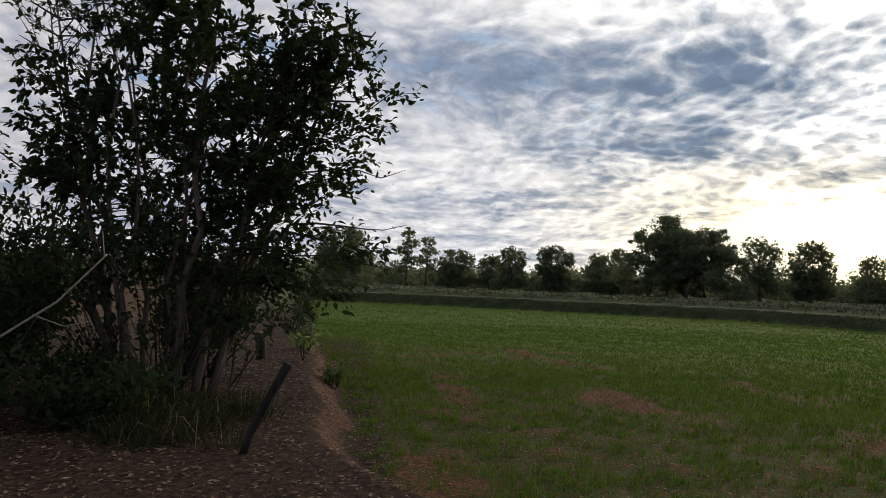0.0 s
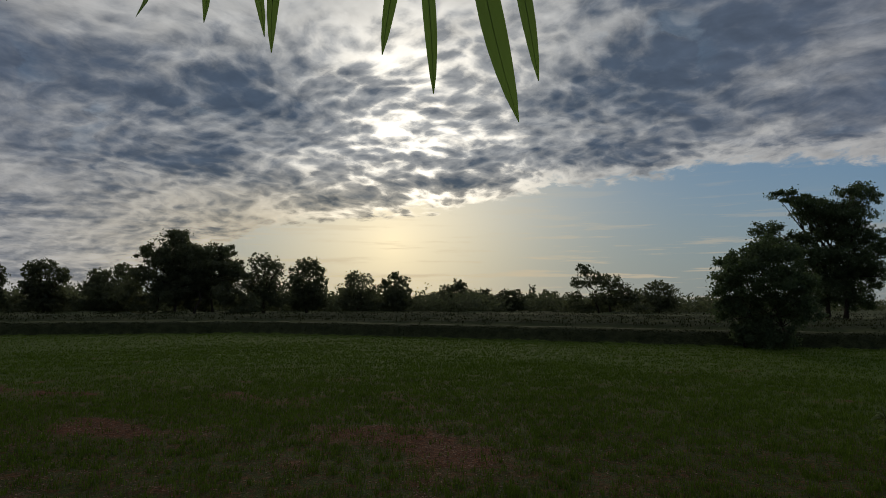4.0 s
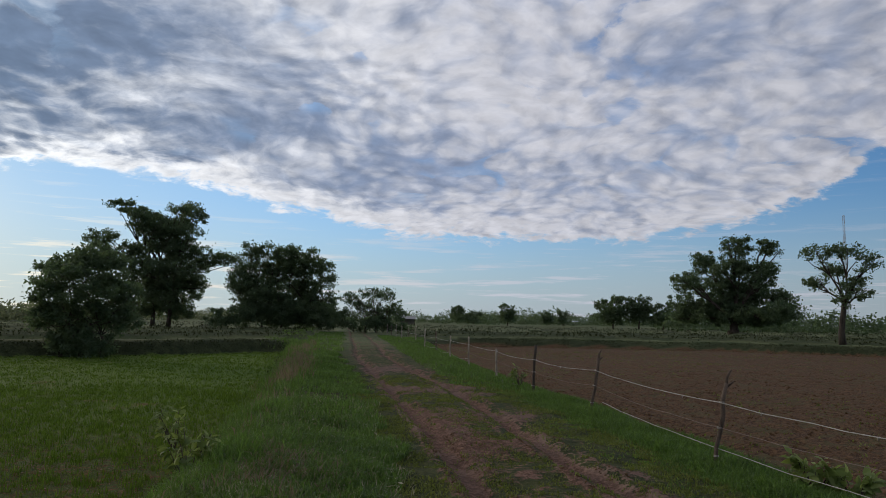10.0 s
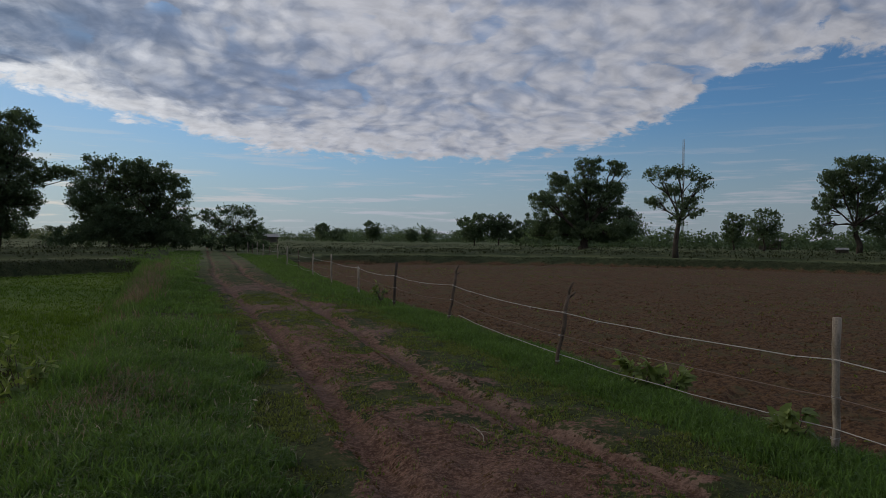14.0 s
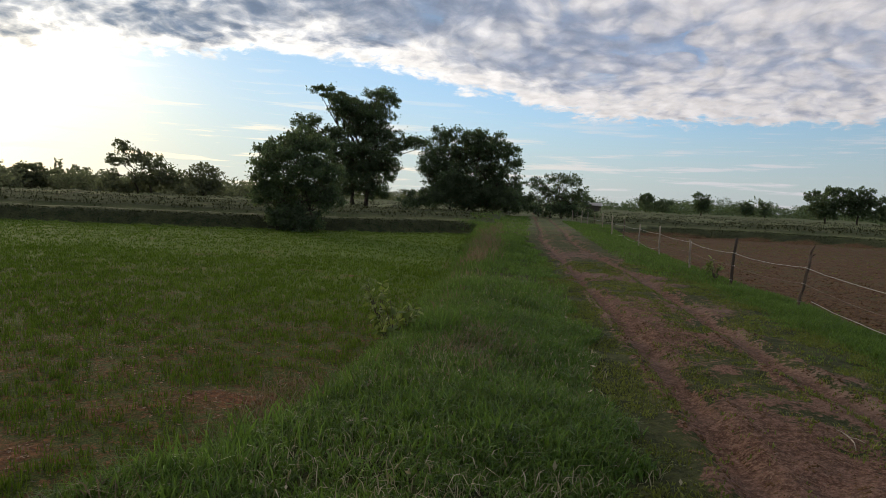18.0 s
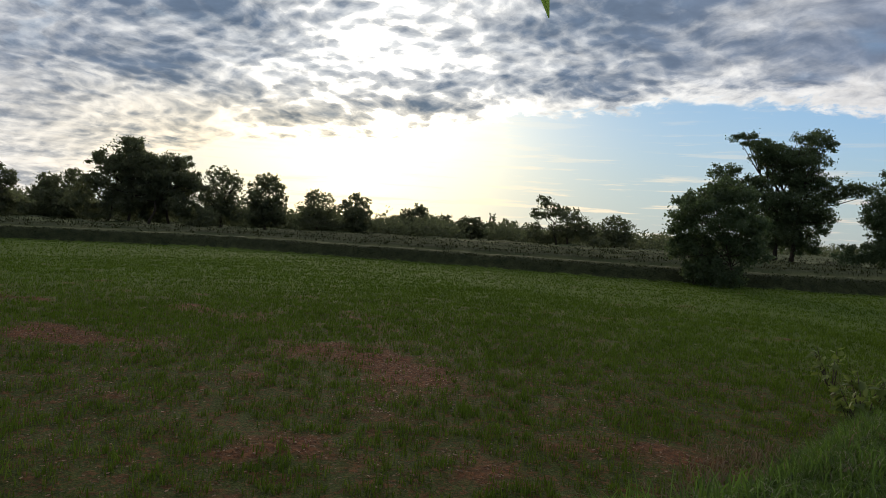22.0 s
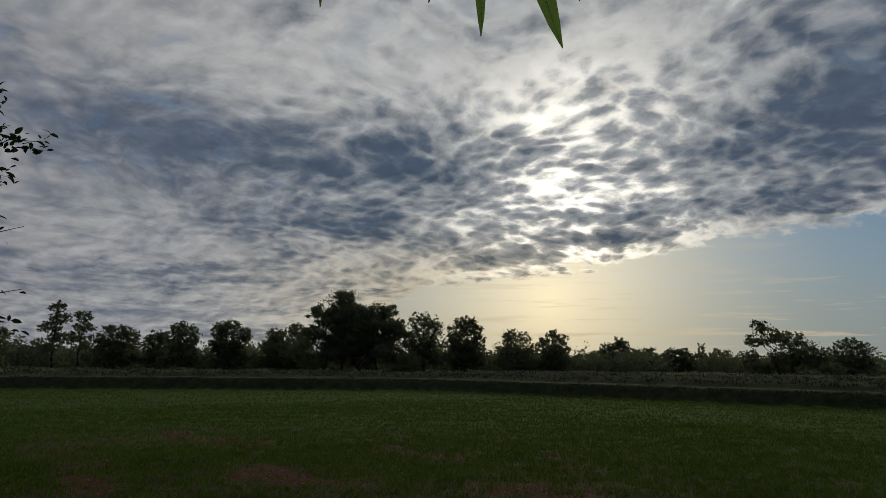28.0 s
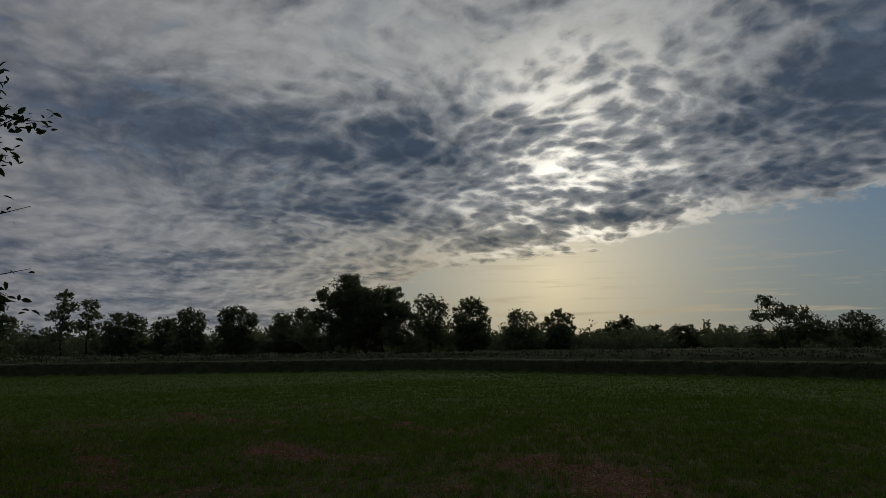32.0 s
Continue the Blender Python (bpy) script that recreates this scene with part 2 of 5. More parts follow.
# azimuth and height in degrees, half-widths, tilt and weight of the thick and the thin parts of the cloud layer
CLOUD_MASSES = [
    (-77.5, 16.8, 11.0, 3.0, -6, 0.66), (-62.5, 16.6, 6.5, 3.8, 0, 0.52), (-25.0, 18.9, 10.0, 3.4, 14, 0.66), (-14.0, 14.2, 12.0, 1.9, 4, 0.52),
    (-70.0, 11.2, 10.0, 1.8, 0, 0.36), (-79.5, 6.4, 8.0, 0.9, 0, 0.46), (-44.0, 10.4, 7.5, 1.1, 14, 0.34), (-31.5, 12.4, 6.0, 1.3, 8, 0.22),
    (-12.0, 20.5, 13.0, 4.0, -20, 0.34), (3.0, 14.4, 11.0, 3.2, -16, 0.30), (4.0, 11.2, 12.0, 1.5, 0, 0.25), (28.5, 20.6, 6.0, 1.8, 0, 0.44), (-48.5, 16.9, 2.2, 1.6, 0, 0.24), (-28.0, 24.5, 8.0, 2.0, 0, 0.26),
    (-44.5, 14.4, 5.0, 1.5, 10, -0.16), (-46.5, 20.0, 4.0, 1.6, 0, -0.10), (-72.0, 24.5, 14.0, 3.4, 0, -0.30), (-50.0, 25.5, 12.0, 3.2, 0, -0.30),
    (-86.0, 8.6, 8.0, 1.2, 0, -0.18), (2.0, 8.3, 14.0, 1.2, 0, -0.18), (6.0, 16.8, 8.0, 2.4, 0, -0.18), (18.0, 17.5, 7.0, 3.0, 0, -0.16), (2.5, 21.5, 5.0, 4.0, 0, -0.16),
    (40.0, 23.0, 12.0, 3.0, 0, 0.18), (22.0, 12.0, 9.0, 1.2, 0, 0.16),
]
build_sky()
sun = new("sun", bpy.data.lights.new("sun", "SUN"))
sun.data.energy, sun.data.angle, sun.data.color = 0.85, radians(15), (1.0, 0.84, 0.62)
sun.matrix_world = look(SUN_DIR * 500, (0, 0, 0))


# ------------------------------------------------------------------ materials
def material(name):
    m = bpy.data.materials.new(name)
    m.use_nodes = True
    return m, Nodes(m.node_tree)


def finish(n, shader, bump=None):
    n.node("ShaderNodeOutputMaterial", {"Surface": shader})


def principled(n, col, rough=0.9, normal=None, spec=0.3):
    return n.node("ShaderNodeBsdfPrincipled", {"Base Color": col, "Roughness": rough, "Normal": normal, "Specular IOR Level": spec})


def bumped(n, h, strength=0.5, dist=0.02):
    return n.node("ShaderNodeBump", {"Height": h, "Strength": strength, "Distance": dist})


def leaf_material(name, dark, light, trans=0.35, rough=0.6, spec=0.25):
    m, n = material(name)
    r = n.node("ShaderNodeNewGeometry", None, 8)
    pos = n.node("ShaderNodeNewGeometry")
    patch = n.math("ADD", n.noise(pos, 0.8, 2.0), n.math("MULTIPLY_ADD", n.noise(pos, 5.5, 3.0), 1.0, -0.5))
    r3 = n.math("POWER", r, 2.2)
    col = n.mix(n.math("MULTIPLY_ADD", r3, 0.75, n.math("MULTIPLY_ADD", patch, 0.8, -0.22), True), dark, light)
    a = principled(n, col, rough, spec=spec)
    b = n.node("ShaderNodeBsdfTranslucent", {"Color": n.mix(0.5, col, (light[0] * 1.6, light[1] * 1.7, light[2]))})
    finish(n, n.node("ShaderNodeMixShader", {0: trans, 1: a, 2: b}))
    return m


def bark_material(name, dark, light, scale=6.0):
    m, n = material(name)
    pos = n.node("ShaderNodeTexCoord", None, 3)
    st = n.vmath("MULTIPLY", pos, (1.0, 1.0, 0.22))
    a = n.noise(st, scale, 6.0, 0.65)
    b = n.noise(pos, scale * 5, 4.0, 0.7)
    col = n.mix(n.ramp(n.math("ADD", a, n.math("MULTIPLY", b, 0.4)), 0.45, 0.95), dark, light)
    finish(n, principled(n, col, 0.92, bumped(n, n.math("ADD", a, b), 0.7, 0.02)))
    return m


# Haze is put into the next two colours: paler, greyer leaves, the first most.
LEAF_HAZED = leaf_material("hazed_foliage", (0.075, 0.088, 0.062), (0.165, 0.182, 0.120), 0.6)
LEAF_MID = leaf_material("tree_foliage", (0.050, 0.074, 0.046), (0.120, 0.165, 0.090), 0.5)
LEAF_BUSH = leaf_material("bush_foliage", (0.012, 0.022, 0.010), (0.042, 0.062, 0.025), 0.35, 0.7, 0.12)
LEAF_WEED = leaf_material("weed_foliage", (0.026, 0.048, 0.014), (0.105, 0.150, 0.048), 0.35, 0.7, 0.15)
LEAF_BAMBOO = leaf_material("bamboo_leaf", (0.10, 0.17, 0.04), (0.19, 0.30, 0.08), 0.55, 0.5)
LEAF_PLANT = leaf_material("sapling_leaf", (0.060, 0.098, 0.026), (0.240, 0.290, 0.090))
TURF = leaf_material("trodden_turf", (0.030, 0.046, 0.010), (0.200, 0.225, 0.050), 0.35)
GRASS = leaf_material("verge_grass", (0.007, 0.019, 0.005), (0.150, 0.250, 0.056), 0.4, 0.5, 0.22)
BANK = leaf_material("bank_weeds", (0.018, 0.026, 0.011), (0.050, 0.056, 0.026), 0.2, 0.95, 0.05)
RICE = leaf_material("rice_blades", (0.028, 0.062, 0.008), (0.152, 0.226, 0.036), 0.24, 0.9, 0.04)
DRY = leaf_material("dry_grass", (0.095, 0.070, 0.048), (0.245, 0.182, 0.128), 0.3)
STUBBLE = leaf_material("stubble", (0.052, 0.062, 0.030), (0.125, 0.130, 0.072), 0.25, 0.95, 0.05)
STRAW = leaf_material("bleached_leaf", (0.13, 0.115, 0.06), (0.40, 0.36, 0.25), 0.2)
LITTER = leaf_material("dead_leaves", (0.036, 0.021, 0.014), (0.330, 0.215, 0.145), 0.1, 0.75)
BARK = bark_material("grey_brown_bark", (0.024, 0.018, 0.014), (0.095, 0.074, 0.058))
# near-black wood, only for the leaning stake
STAKE_DARK = bark_material("dark_stake_wood", (0.008, 0.006, 0.006), (0.034, 0.027, 0.023), 14.0)
BARK_STEM = bark_material("reddish_stem_bark", (0.045, 0.032, 0.027), (0.165, 0.118, 0.096))
BARK_PALE = bark_material("pale_bark", (0.022, 0.018, 0.014), (0.088, 0.070, 0.054))
STAKE = bark_material("weathered_wood", (0.045, 0.032, 0.024), (0.17, 0.125, 0.092), 14.0)
POST_PALE = bark_material("peeled_post_wood", (0.16, 0.13, 0.10), (0.42, 0.36, 0.29), 14.0)


def ground_material():
    m, n = material("earth_and_turf")
    pos = n.node("ShaderNodeNewGeometry")
    f1 = n.noise(pos, 0.35, 4.0, 0.6)
    f2 = n.noise(pos, 2.2, 5.0, 0.62)
    f3 = n.noise(pos, 14.0, 5.0, 0.65)
    f4 = n.noise(pos, 45.0, 4.0, 0.7)
    tex = n.math("ADD", n.math("MULTIPLY", f2, 0.5), n.math("MULTIPLY", f3, 0.5))

    def mask(name, soft=0.35):
        a = n.attr(name)
        return n.ramp(n.math("ADD", a, n.math("MULTIPLY_ADD", tex, 0.9, -0.45)), 0.5 - soft, 0.5 + soft)

    turf = n.mix(n.ramp(tex, 0.38, 0.62), (0.022, 0.030, 0.010), (0.074, 0.080, 0.025))
    turf = n.mix(n.ramp(f4, 0.52, 0.75), turf, (0.10, 0.088, 0.045))
    # turf blends to a paler green from 26 m out, fully by 48 m
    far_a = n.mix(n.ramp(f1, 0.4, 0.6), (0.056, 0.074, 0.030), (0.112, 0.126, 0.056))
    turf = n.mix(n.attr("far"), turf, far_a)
    # bank faces: dark weeds, with the shade on the slopes put into the colour
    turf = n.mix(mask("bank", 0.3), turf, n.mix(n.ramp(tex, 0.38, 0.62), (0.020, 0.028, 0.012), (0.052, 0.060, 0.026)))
    turf = n.mix(mask("pale", 0.35), turf, n.mix(n.ramp(f3, 0.4, 0.6), (0.085, 0.088, 0.046), (0.165, 0.160, 0.092)))
    soil = n.mix(n.ramp(n.math("ADD", n.math("MULTIPLY", f3, 0.5), n.math("MULTIPLY", f4, 0.5)), 0.42, 0.60), (0.070, 0.034, 0.021), (0.215, 0.120, 0.084))
    soil = n.mix(n.ramp(f1, 0.42, 0.6), soil, n.mix(n.ramp(tex, 0.35, 0.68), (0.080, 0.045, 0.034), (0.200, 0.126, 0.096)))
    soil = n.mix(n.math("MULTIPLY", n.ramp(f4, 0.52, 0.74), 0.8), soil, (0.215, 0.158, 0.122))
    soil = n.mix(n.math("MULTIPLY", n.ramp(n.noise(pos, 75.0, 3.0, 0.7), 0.55, 0.7), 0.6), soil, (0.050, 0.034, 0.026))
    soil = n.mix(n.math("MULTIPLY", n.attr("smear"), n.ramp(f3, 0.3, 0.6, 0.4, 0.95)), soil, (0.265, 0.185, 0.140))
    plow = n.mix(n.ramp(n.math("ADD", n.math("MULTIPLY", f3, 0.6), n.math("MULTIPLY", f4, 0.4)), 0.41, 0.59), (0.042, 0.022, 0.011), (0.150, 0.084, 0.042))
    plow = n.mix(n.math("MULTIPLY", n.ramp(f2, 0.48, 0.66), 0.7), plow, (0.082, 0.078, 0.034))
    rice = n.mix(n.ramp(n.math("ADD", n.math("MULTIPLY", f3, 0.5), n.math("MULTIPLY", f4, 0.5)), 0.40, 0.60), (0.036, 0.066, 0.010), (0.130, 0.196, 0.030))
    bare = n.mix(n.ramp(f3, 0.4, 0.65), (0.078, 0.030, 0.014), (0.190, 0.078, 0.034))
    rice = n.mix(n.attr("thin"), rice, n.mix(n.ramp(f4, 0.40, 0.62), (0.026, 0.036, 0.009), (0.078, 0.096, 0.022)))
    speck = n.ramp(n.math("ADD", n.math("MULTIPLY", n.noise(pos, 9.0, 6.0, 0.75), 0.6), n.math("MULTIPLY", f4, 0.4)), 0.49, 0.56)
    rice = n.mix(n.math("MULTIPLY", speck, n.attr("thin")), rice, bare)
    rice = n.mix(mask("bare", 0.25), rice, bare)
    col = n.mix(mask("plow", 0.2), turf, plow)
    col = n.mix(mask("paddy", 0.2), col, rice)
    litter = n.mix(n.ramp(f3, 0.38, 0.62), (0.020, 0.012, 0.008), (0.078, 0.044, 0.027))
    col = n.mix(mask("litter"), col, litter)
    col = n.mix(mask("cut", 0.3), col, n.mix(n.ramp(f3, 0.35, 0.65), (0.070, 0.034, 0.021), (0.170, 0.088, 0.054)))
    patchy = n.math("MULTIPLY_ADD", n.math("ADD", n.math("MULTIPLY", f2, 0.35), n.math("MULTIPLY", f3, 0.65)), 2.4, -1.2)
    col = n.mix(n.ramp(n.math("ADD", n.attr("track"), patchy), 0.38, 0.54), col, soil)
    h = n.math("ADD", n.math("MULTIPLY", f3, 0.7), n.math("MULTIPLY", f4, 0.3))
    finish(n, principled(n, col, 0.95, bumped(n, h, 1.0, 0.06), spec=0.15))
    return m


GROUND = ground_material()


def crumb_material(name, a, b):
    m, n = material(name)
    r = n.node("ShaderNodeNewGeometry", None, 8)
    pos = n.node("ShaderNodeNewGeometry")
    col = n.mix(n.math("MULTIPLY_ADD", n.noise(pos, 30.0, 3.0), 0.5, n.math("MULTIPLY", r, 0.5)), a, b)
    finish(n, principled(n, col, 0.95, spec=0.1))
    return m


CLOD = crumb_material("clod_soil", (0.042, 0.025, 0.013), (0.160, 0.095, 0.048))
GRIT = crumb_material("grit", (0.09, 0.056, 0.042), (0.27, 0.19, 0.145))


# ------------------------------------------------------------------ mesh helpers
def mesh_object(name, verts, faces, mat, parent=None, smooth=False, mats=None):
    """One mesh object; faces is an array (n, k) of equal faces, or a list of such arrays."""
    me = bpy.data.meshes.new(name)
    verts = np.asarray(verts, dtype=np.float32).reshape(-1, 3)
    blocks = [np.asarray(f, dtype=np.int32) for f in (faces if isinstance(faces, list) else [faces]) if len(f)]
    me.vertices.add(len(verts))
    me.vertices.foreach_set("co", verts.ravel())
    loops = np.concatenate([b.ravel() for b in blocks])
    totals = np.concatenate([np.full(len(b), b.shape[1], np.int32) for b in blocks])
    starts = np.concatenate([[0], np.cumsum(totals)[:-1]]).astype(np.int32)
    me.loops.add(len(loops))
    me.loops.foreach_set("vertex_index", loops)
    me.polygons.add(len(totals))
    me.polygons.foreach_set("loop_start", starts)
    me.polygons.foreach_set("loop_total", totals)
    if smooth:
        me.polygons.foreach_set("use_smooth", np.ones(len(totals), bool))
    me.update(calc_edges=True)
    me.validate()
    me.materials.append(mat)
    ob = new(name, me)
    if parent is not None:
        ob.parent = parent
    return ob


def thing(name, at, label, category, group="", kind=""):
    ob = new(name)
    ob.location = at
    return tagged(ob, label, category, group, kind)


class Tubes:
    """Gathers tapered tubes into one mesh."""

    def __init__(self):
        self.v, self.f, self.caps = [], [], []
        self.count = 0

    def add(self, pts, radii, sides=7):
        pts = [Vector(p) for p in pts]
        prev = None
        base = self.count
        for i, p in enumerate(pts):
            t = (pts[min(i + 1, len(pts) - 1)] - pts[max(i - 1, 0)]).normalized()
            u = prev if prev is not None else (Vector((1, 0, 0)) if abs(t.x) < 0.8 else Vector((0, 1, 0)))
            u = (u - t * u.dot(t)).normalized()
            prev = u
            w = t.cross(u)
            for k in range(sides):
                a = 2 * math.pi * k / sides
                self.v.append(p + (u * math.cos(a) + w * math.sin(a)) * radii[i])
        for i in range(len(pts) - 1):
            for k in range(sides):
                k2 = (k + 1) % sides
                self.f.append((base + i * sides + k, base + i * sides + k2, base + (i + 1) * sides + k2, base + (i + 1) * sides + k))
        self.v += [pts[0], pts[-1]]
        lo, hi = base + len(pts) * sides, base + len(pts) * sides + 1
        for k in range(sides):
            k2 = (k + 1) % sides
            self.caps.append((lo, base + k2, base + k))
            self.caps.append((hi, base + (len(pts) - 1) * sides + k, base + (len(pts) - 1) * sides + k2))
        self.count += len(pts) * sides + 2

    def make(self, name, mat, parent=None):
        return mesh_object(name, [tuple(v) for v in self.v], [np.array(self.f), np.array(self.caps)], mat, parent, True)


def wander(a, b, n, amount, rng):
    """A slightly crooked line from a to b."""
    a, b = np.array(a, float), np.array(b, float)
    out = [a + (b - a) * i / (n - 1) for i in range(n)]
    for i in range(1, n - 1):
        out[i] = out[i] + rng.normal(0, amount, 3)
    return [tuple(p) for p in out]


def leaf_cards(centres, size, rng, droop=0.3, aspect=0.55):
    """Pointed four-cornered leaves, folded a little along the rib; returns verts and faces."""
    n = len(centres)
    d = rng.normal(size=(n, 3))
    d[:, 2] -= droop
    d /= np.linalg.norm(d, axis=1)[:, None]
    s = np.cross(d, rng.normal(size=(n, 3)))
    s /= np.linalg.norm(s, axis=1)[:, None] + 1e-9
    up = np.cross(s, d)
    L = (np.asarray(size) * rng.uniform(0.65, 1.35, n))[:, None]
    w = L * aspect * 0.5
    v = np.empty((n, 4, 3))
    v[:, 0] = centres - d * L * 0.5
    v[:, 1] = centres + s * w + up * w * 0.3
    v[:, 2] = centres + d * L * 0.5
    v[:, 3] = centres - s * w + up * w * 0.3
    return v.reshape(-1, 3), np.arange(n * 4).reshape(n, 4)


def lobe_leaves(lobes, per_m2, clump, size, rng, hollow=0.55):
    """Leaf centres gathered in clumps over the outer part of ellipsoid lobes (x, y, z, rx, ry, rz)."""
    out = []
    for x, y, z, rx, ry, rz in lobes:
        area = 4 * math.pi * ((rx * ry) ** 1.6 / 3 + (rx * rz) ** 1.6 / 3 + (ry * rz) ** 1.6 / 3) ** (1 / 1.6)
        k = max(6, int(area / (clump * clump * 2.2)))
        d = rng.normal(size=(k, 3))
        d /= np.linalg.norm(d, axis=1)[:, None]
        r = rng.uniform(hollow, 1.04, k) ** 0.8
        c = np.array([x, y, z]) + d * r[:, None] * np.array([rx, ry, rz])
        m = max(3, int(per_m2 * clump * clump * 2.2))
        cs = clump * rng.uniform(0.5, 1.25, k)
        o = rng.normal(size=(k, m, 3)) * (cs[:, None, None] * np.array([0.42, 0.42, 0.30]))
        out.append((c[:, None, :] + o).reshape(-1, 3))
    return np.concatenate(out)


# ------------------------------------------------------------------ the lie of the land
def lattice(x, y, scale, seed):
    """Smooth value noise from 0 to 1 over the plane."""
    u, v = np.asarray(x) * scale, np.asarray(y) * scale
    i, j = np.floor(u).astype(np.int64), np.floor(v).astype(np.int64)
    a, b = u - i, v - j
    a, b = a * a * (3 - 2 * a), b * b * (3 - 2 * b)

    def h(p, q):
        k = (p * 374761393 + q * 668265263 + seed * 974711) & 0x7FFFFFFF
        k = ((k ^ (k >> 13)) * 1274126177) & 0x7FFFFFFF
        return ((k ^ (k >> 16)) & 0xFFFF) / 65535.0

    return (h(i, j) * (1 - a) + h(i + 1, j) * a) * (1 - b) + (h(i, j + 1) * (1 - a) + h(i + 1, j + 1) * a) * b


def inside(x, y, poly):
    """Signed distance to a polygon, positive inside."""
    x, y = np.asarray(x, float), np.asarray(y, float)
    best = np.full(x.shape, 1e9)
    odd = np.zeros(x.shape, bool)
    for (ax, ay), (bx, by) in zip(poly, poly[1:] + poly[:1]):
        dx, dy = bx - ax, by - ay
        t = np.clip(((x - ax) * dx + (y - ay) * dy) / (dx * dx + dy * dy), 0, 1)
        best = np.minimum(best, np.hypot(x - ax - t * dx, y - ay - t * dy))
        cross = (ay > y) != (by > y)
        odd ^= cross & (x < ax + (y - ay) / (dy if dy else 1e-9) * dx)
    return np.where(odd, best, -best)


def step(x, a, b):
    t = np.clip((x - a) / (b - a), 0, 1)
    return t * t * (3 - 2 * t)


PADDY = [(-1.75, 15), (-1.65, 8), (-1.95, 5), (-2.9, 3), (-5.2, 1.3), (-7.5, 0.1), (-11, -0.2), (-20, -1.0), (-52, -3.6), (-50.5, 4), (-47, 12), (-41, 23.5), (-28, 29), (-20, 31.5), (-14.5, 33), (-9, 35.3), (-3.2, 39.5), (-2.2, 24)]
PLOWED = [(5.3, -12), (5.3, 30), (6.0, 47.5), (13, 47), (25, 44), (31, 39), (35, 33.5), (38.5, 27), (49, 4), (54, -12)]


def bend(y):
    """The track leans a little to the left further on."""
    return -0.0024 * np.clip(np.asarray(y, float) - 10, 0, 18) ** 2


def bunds(x, y, away):
    """The low ridges between the far fields: one on each."""
    out = np.zeros_like(away)
    for k, at in enumerate((6.5, 12.0, 18.5, 27.0, 40.0, 56.0, 76.0)):
        out = np.maximum(out, np.exp(-((away - at + (lattice(x, y, 0.03, 20 + k) - 0.5) * 5) / 0.8) ** 2))
    return out * np.clip(step(y, 20, 34) + step(-x, 40, 55) + step(x, 34, 46), 0, 1)


# where the two wheel ruts run
RUT_Y = [-30, 4.0, 4.8, 5.6, 6.7, 8.3, 10.4, 15.5, 24, 28, 120]
RUT_LEFT = [1.36, 1.36, 1.37, 1.39, 1.40, 1.40, 1.31, 1.14, 0.88, 0.62, 0.50]
RUT_RIGHT = [3.15, 3.15, 3.06, 2.95, 2.80, 2.68, 2.62, 2.58, 2.10, 1.90, 1.86]


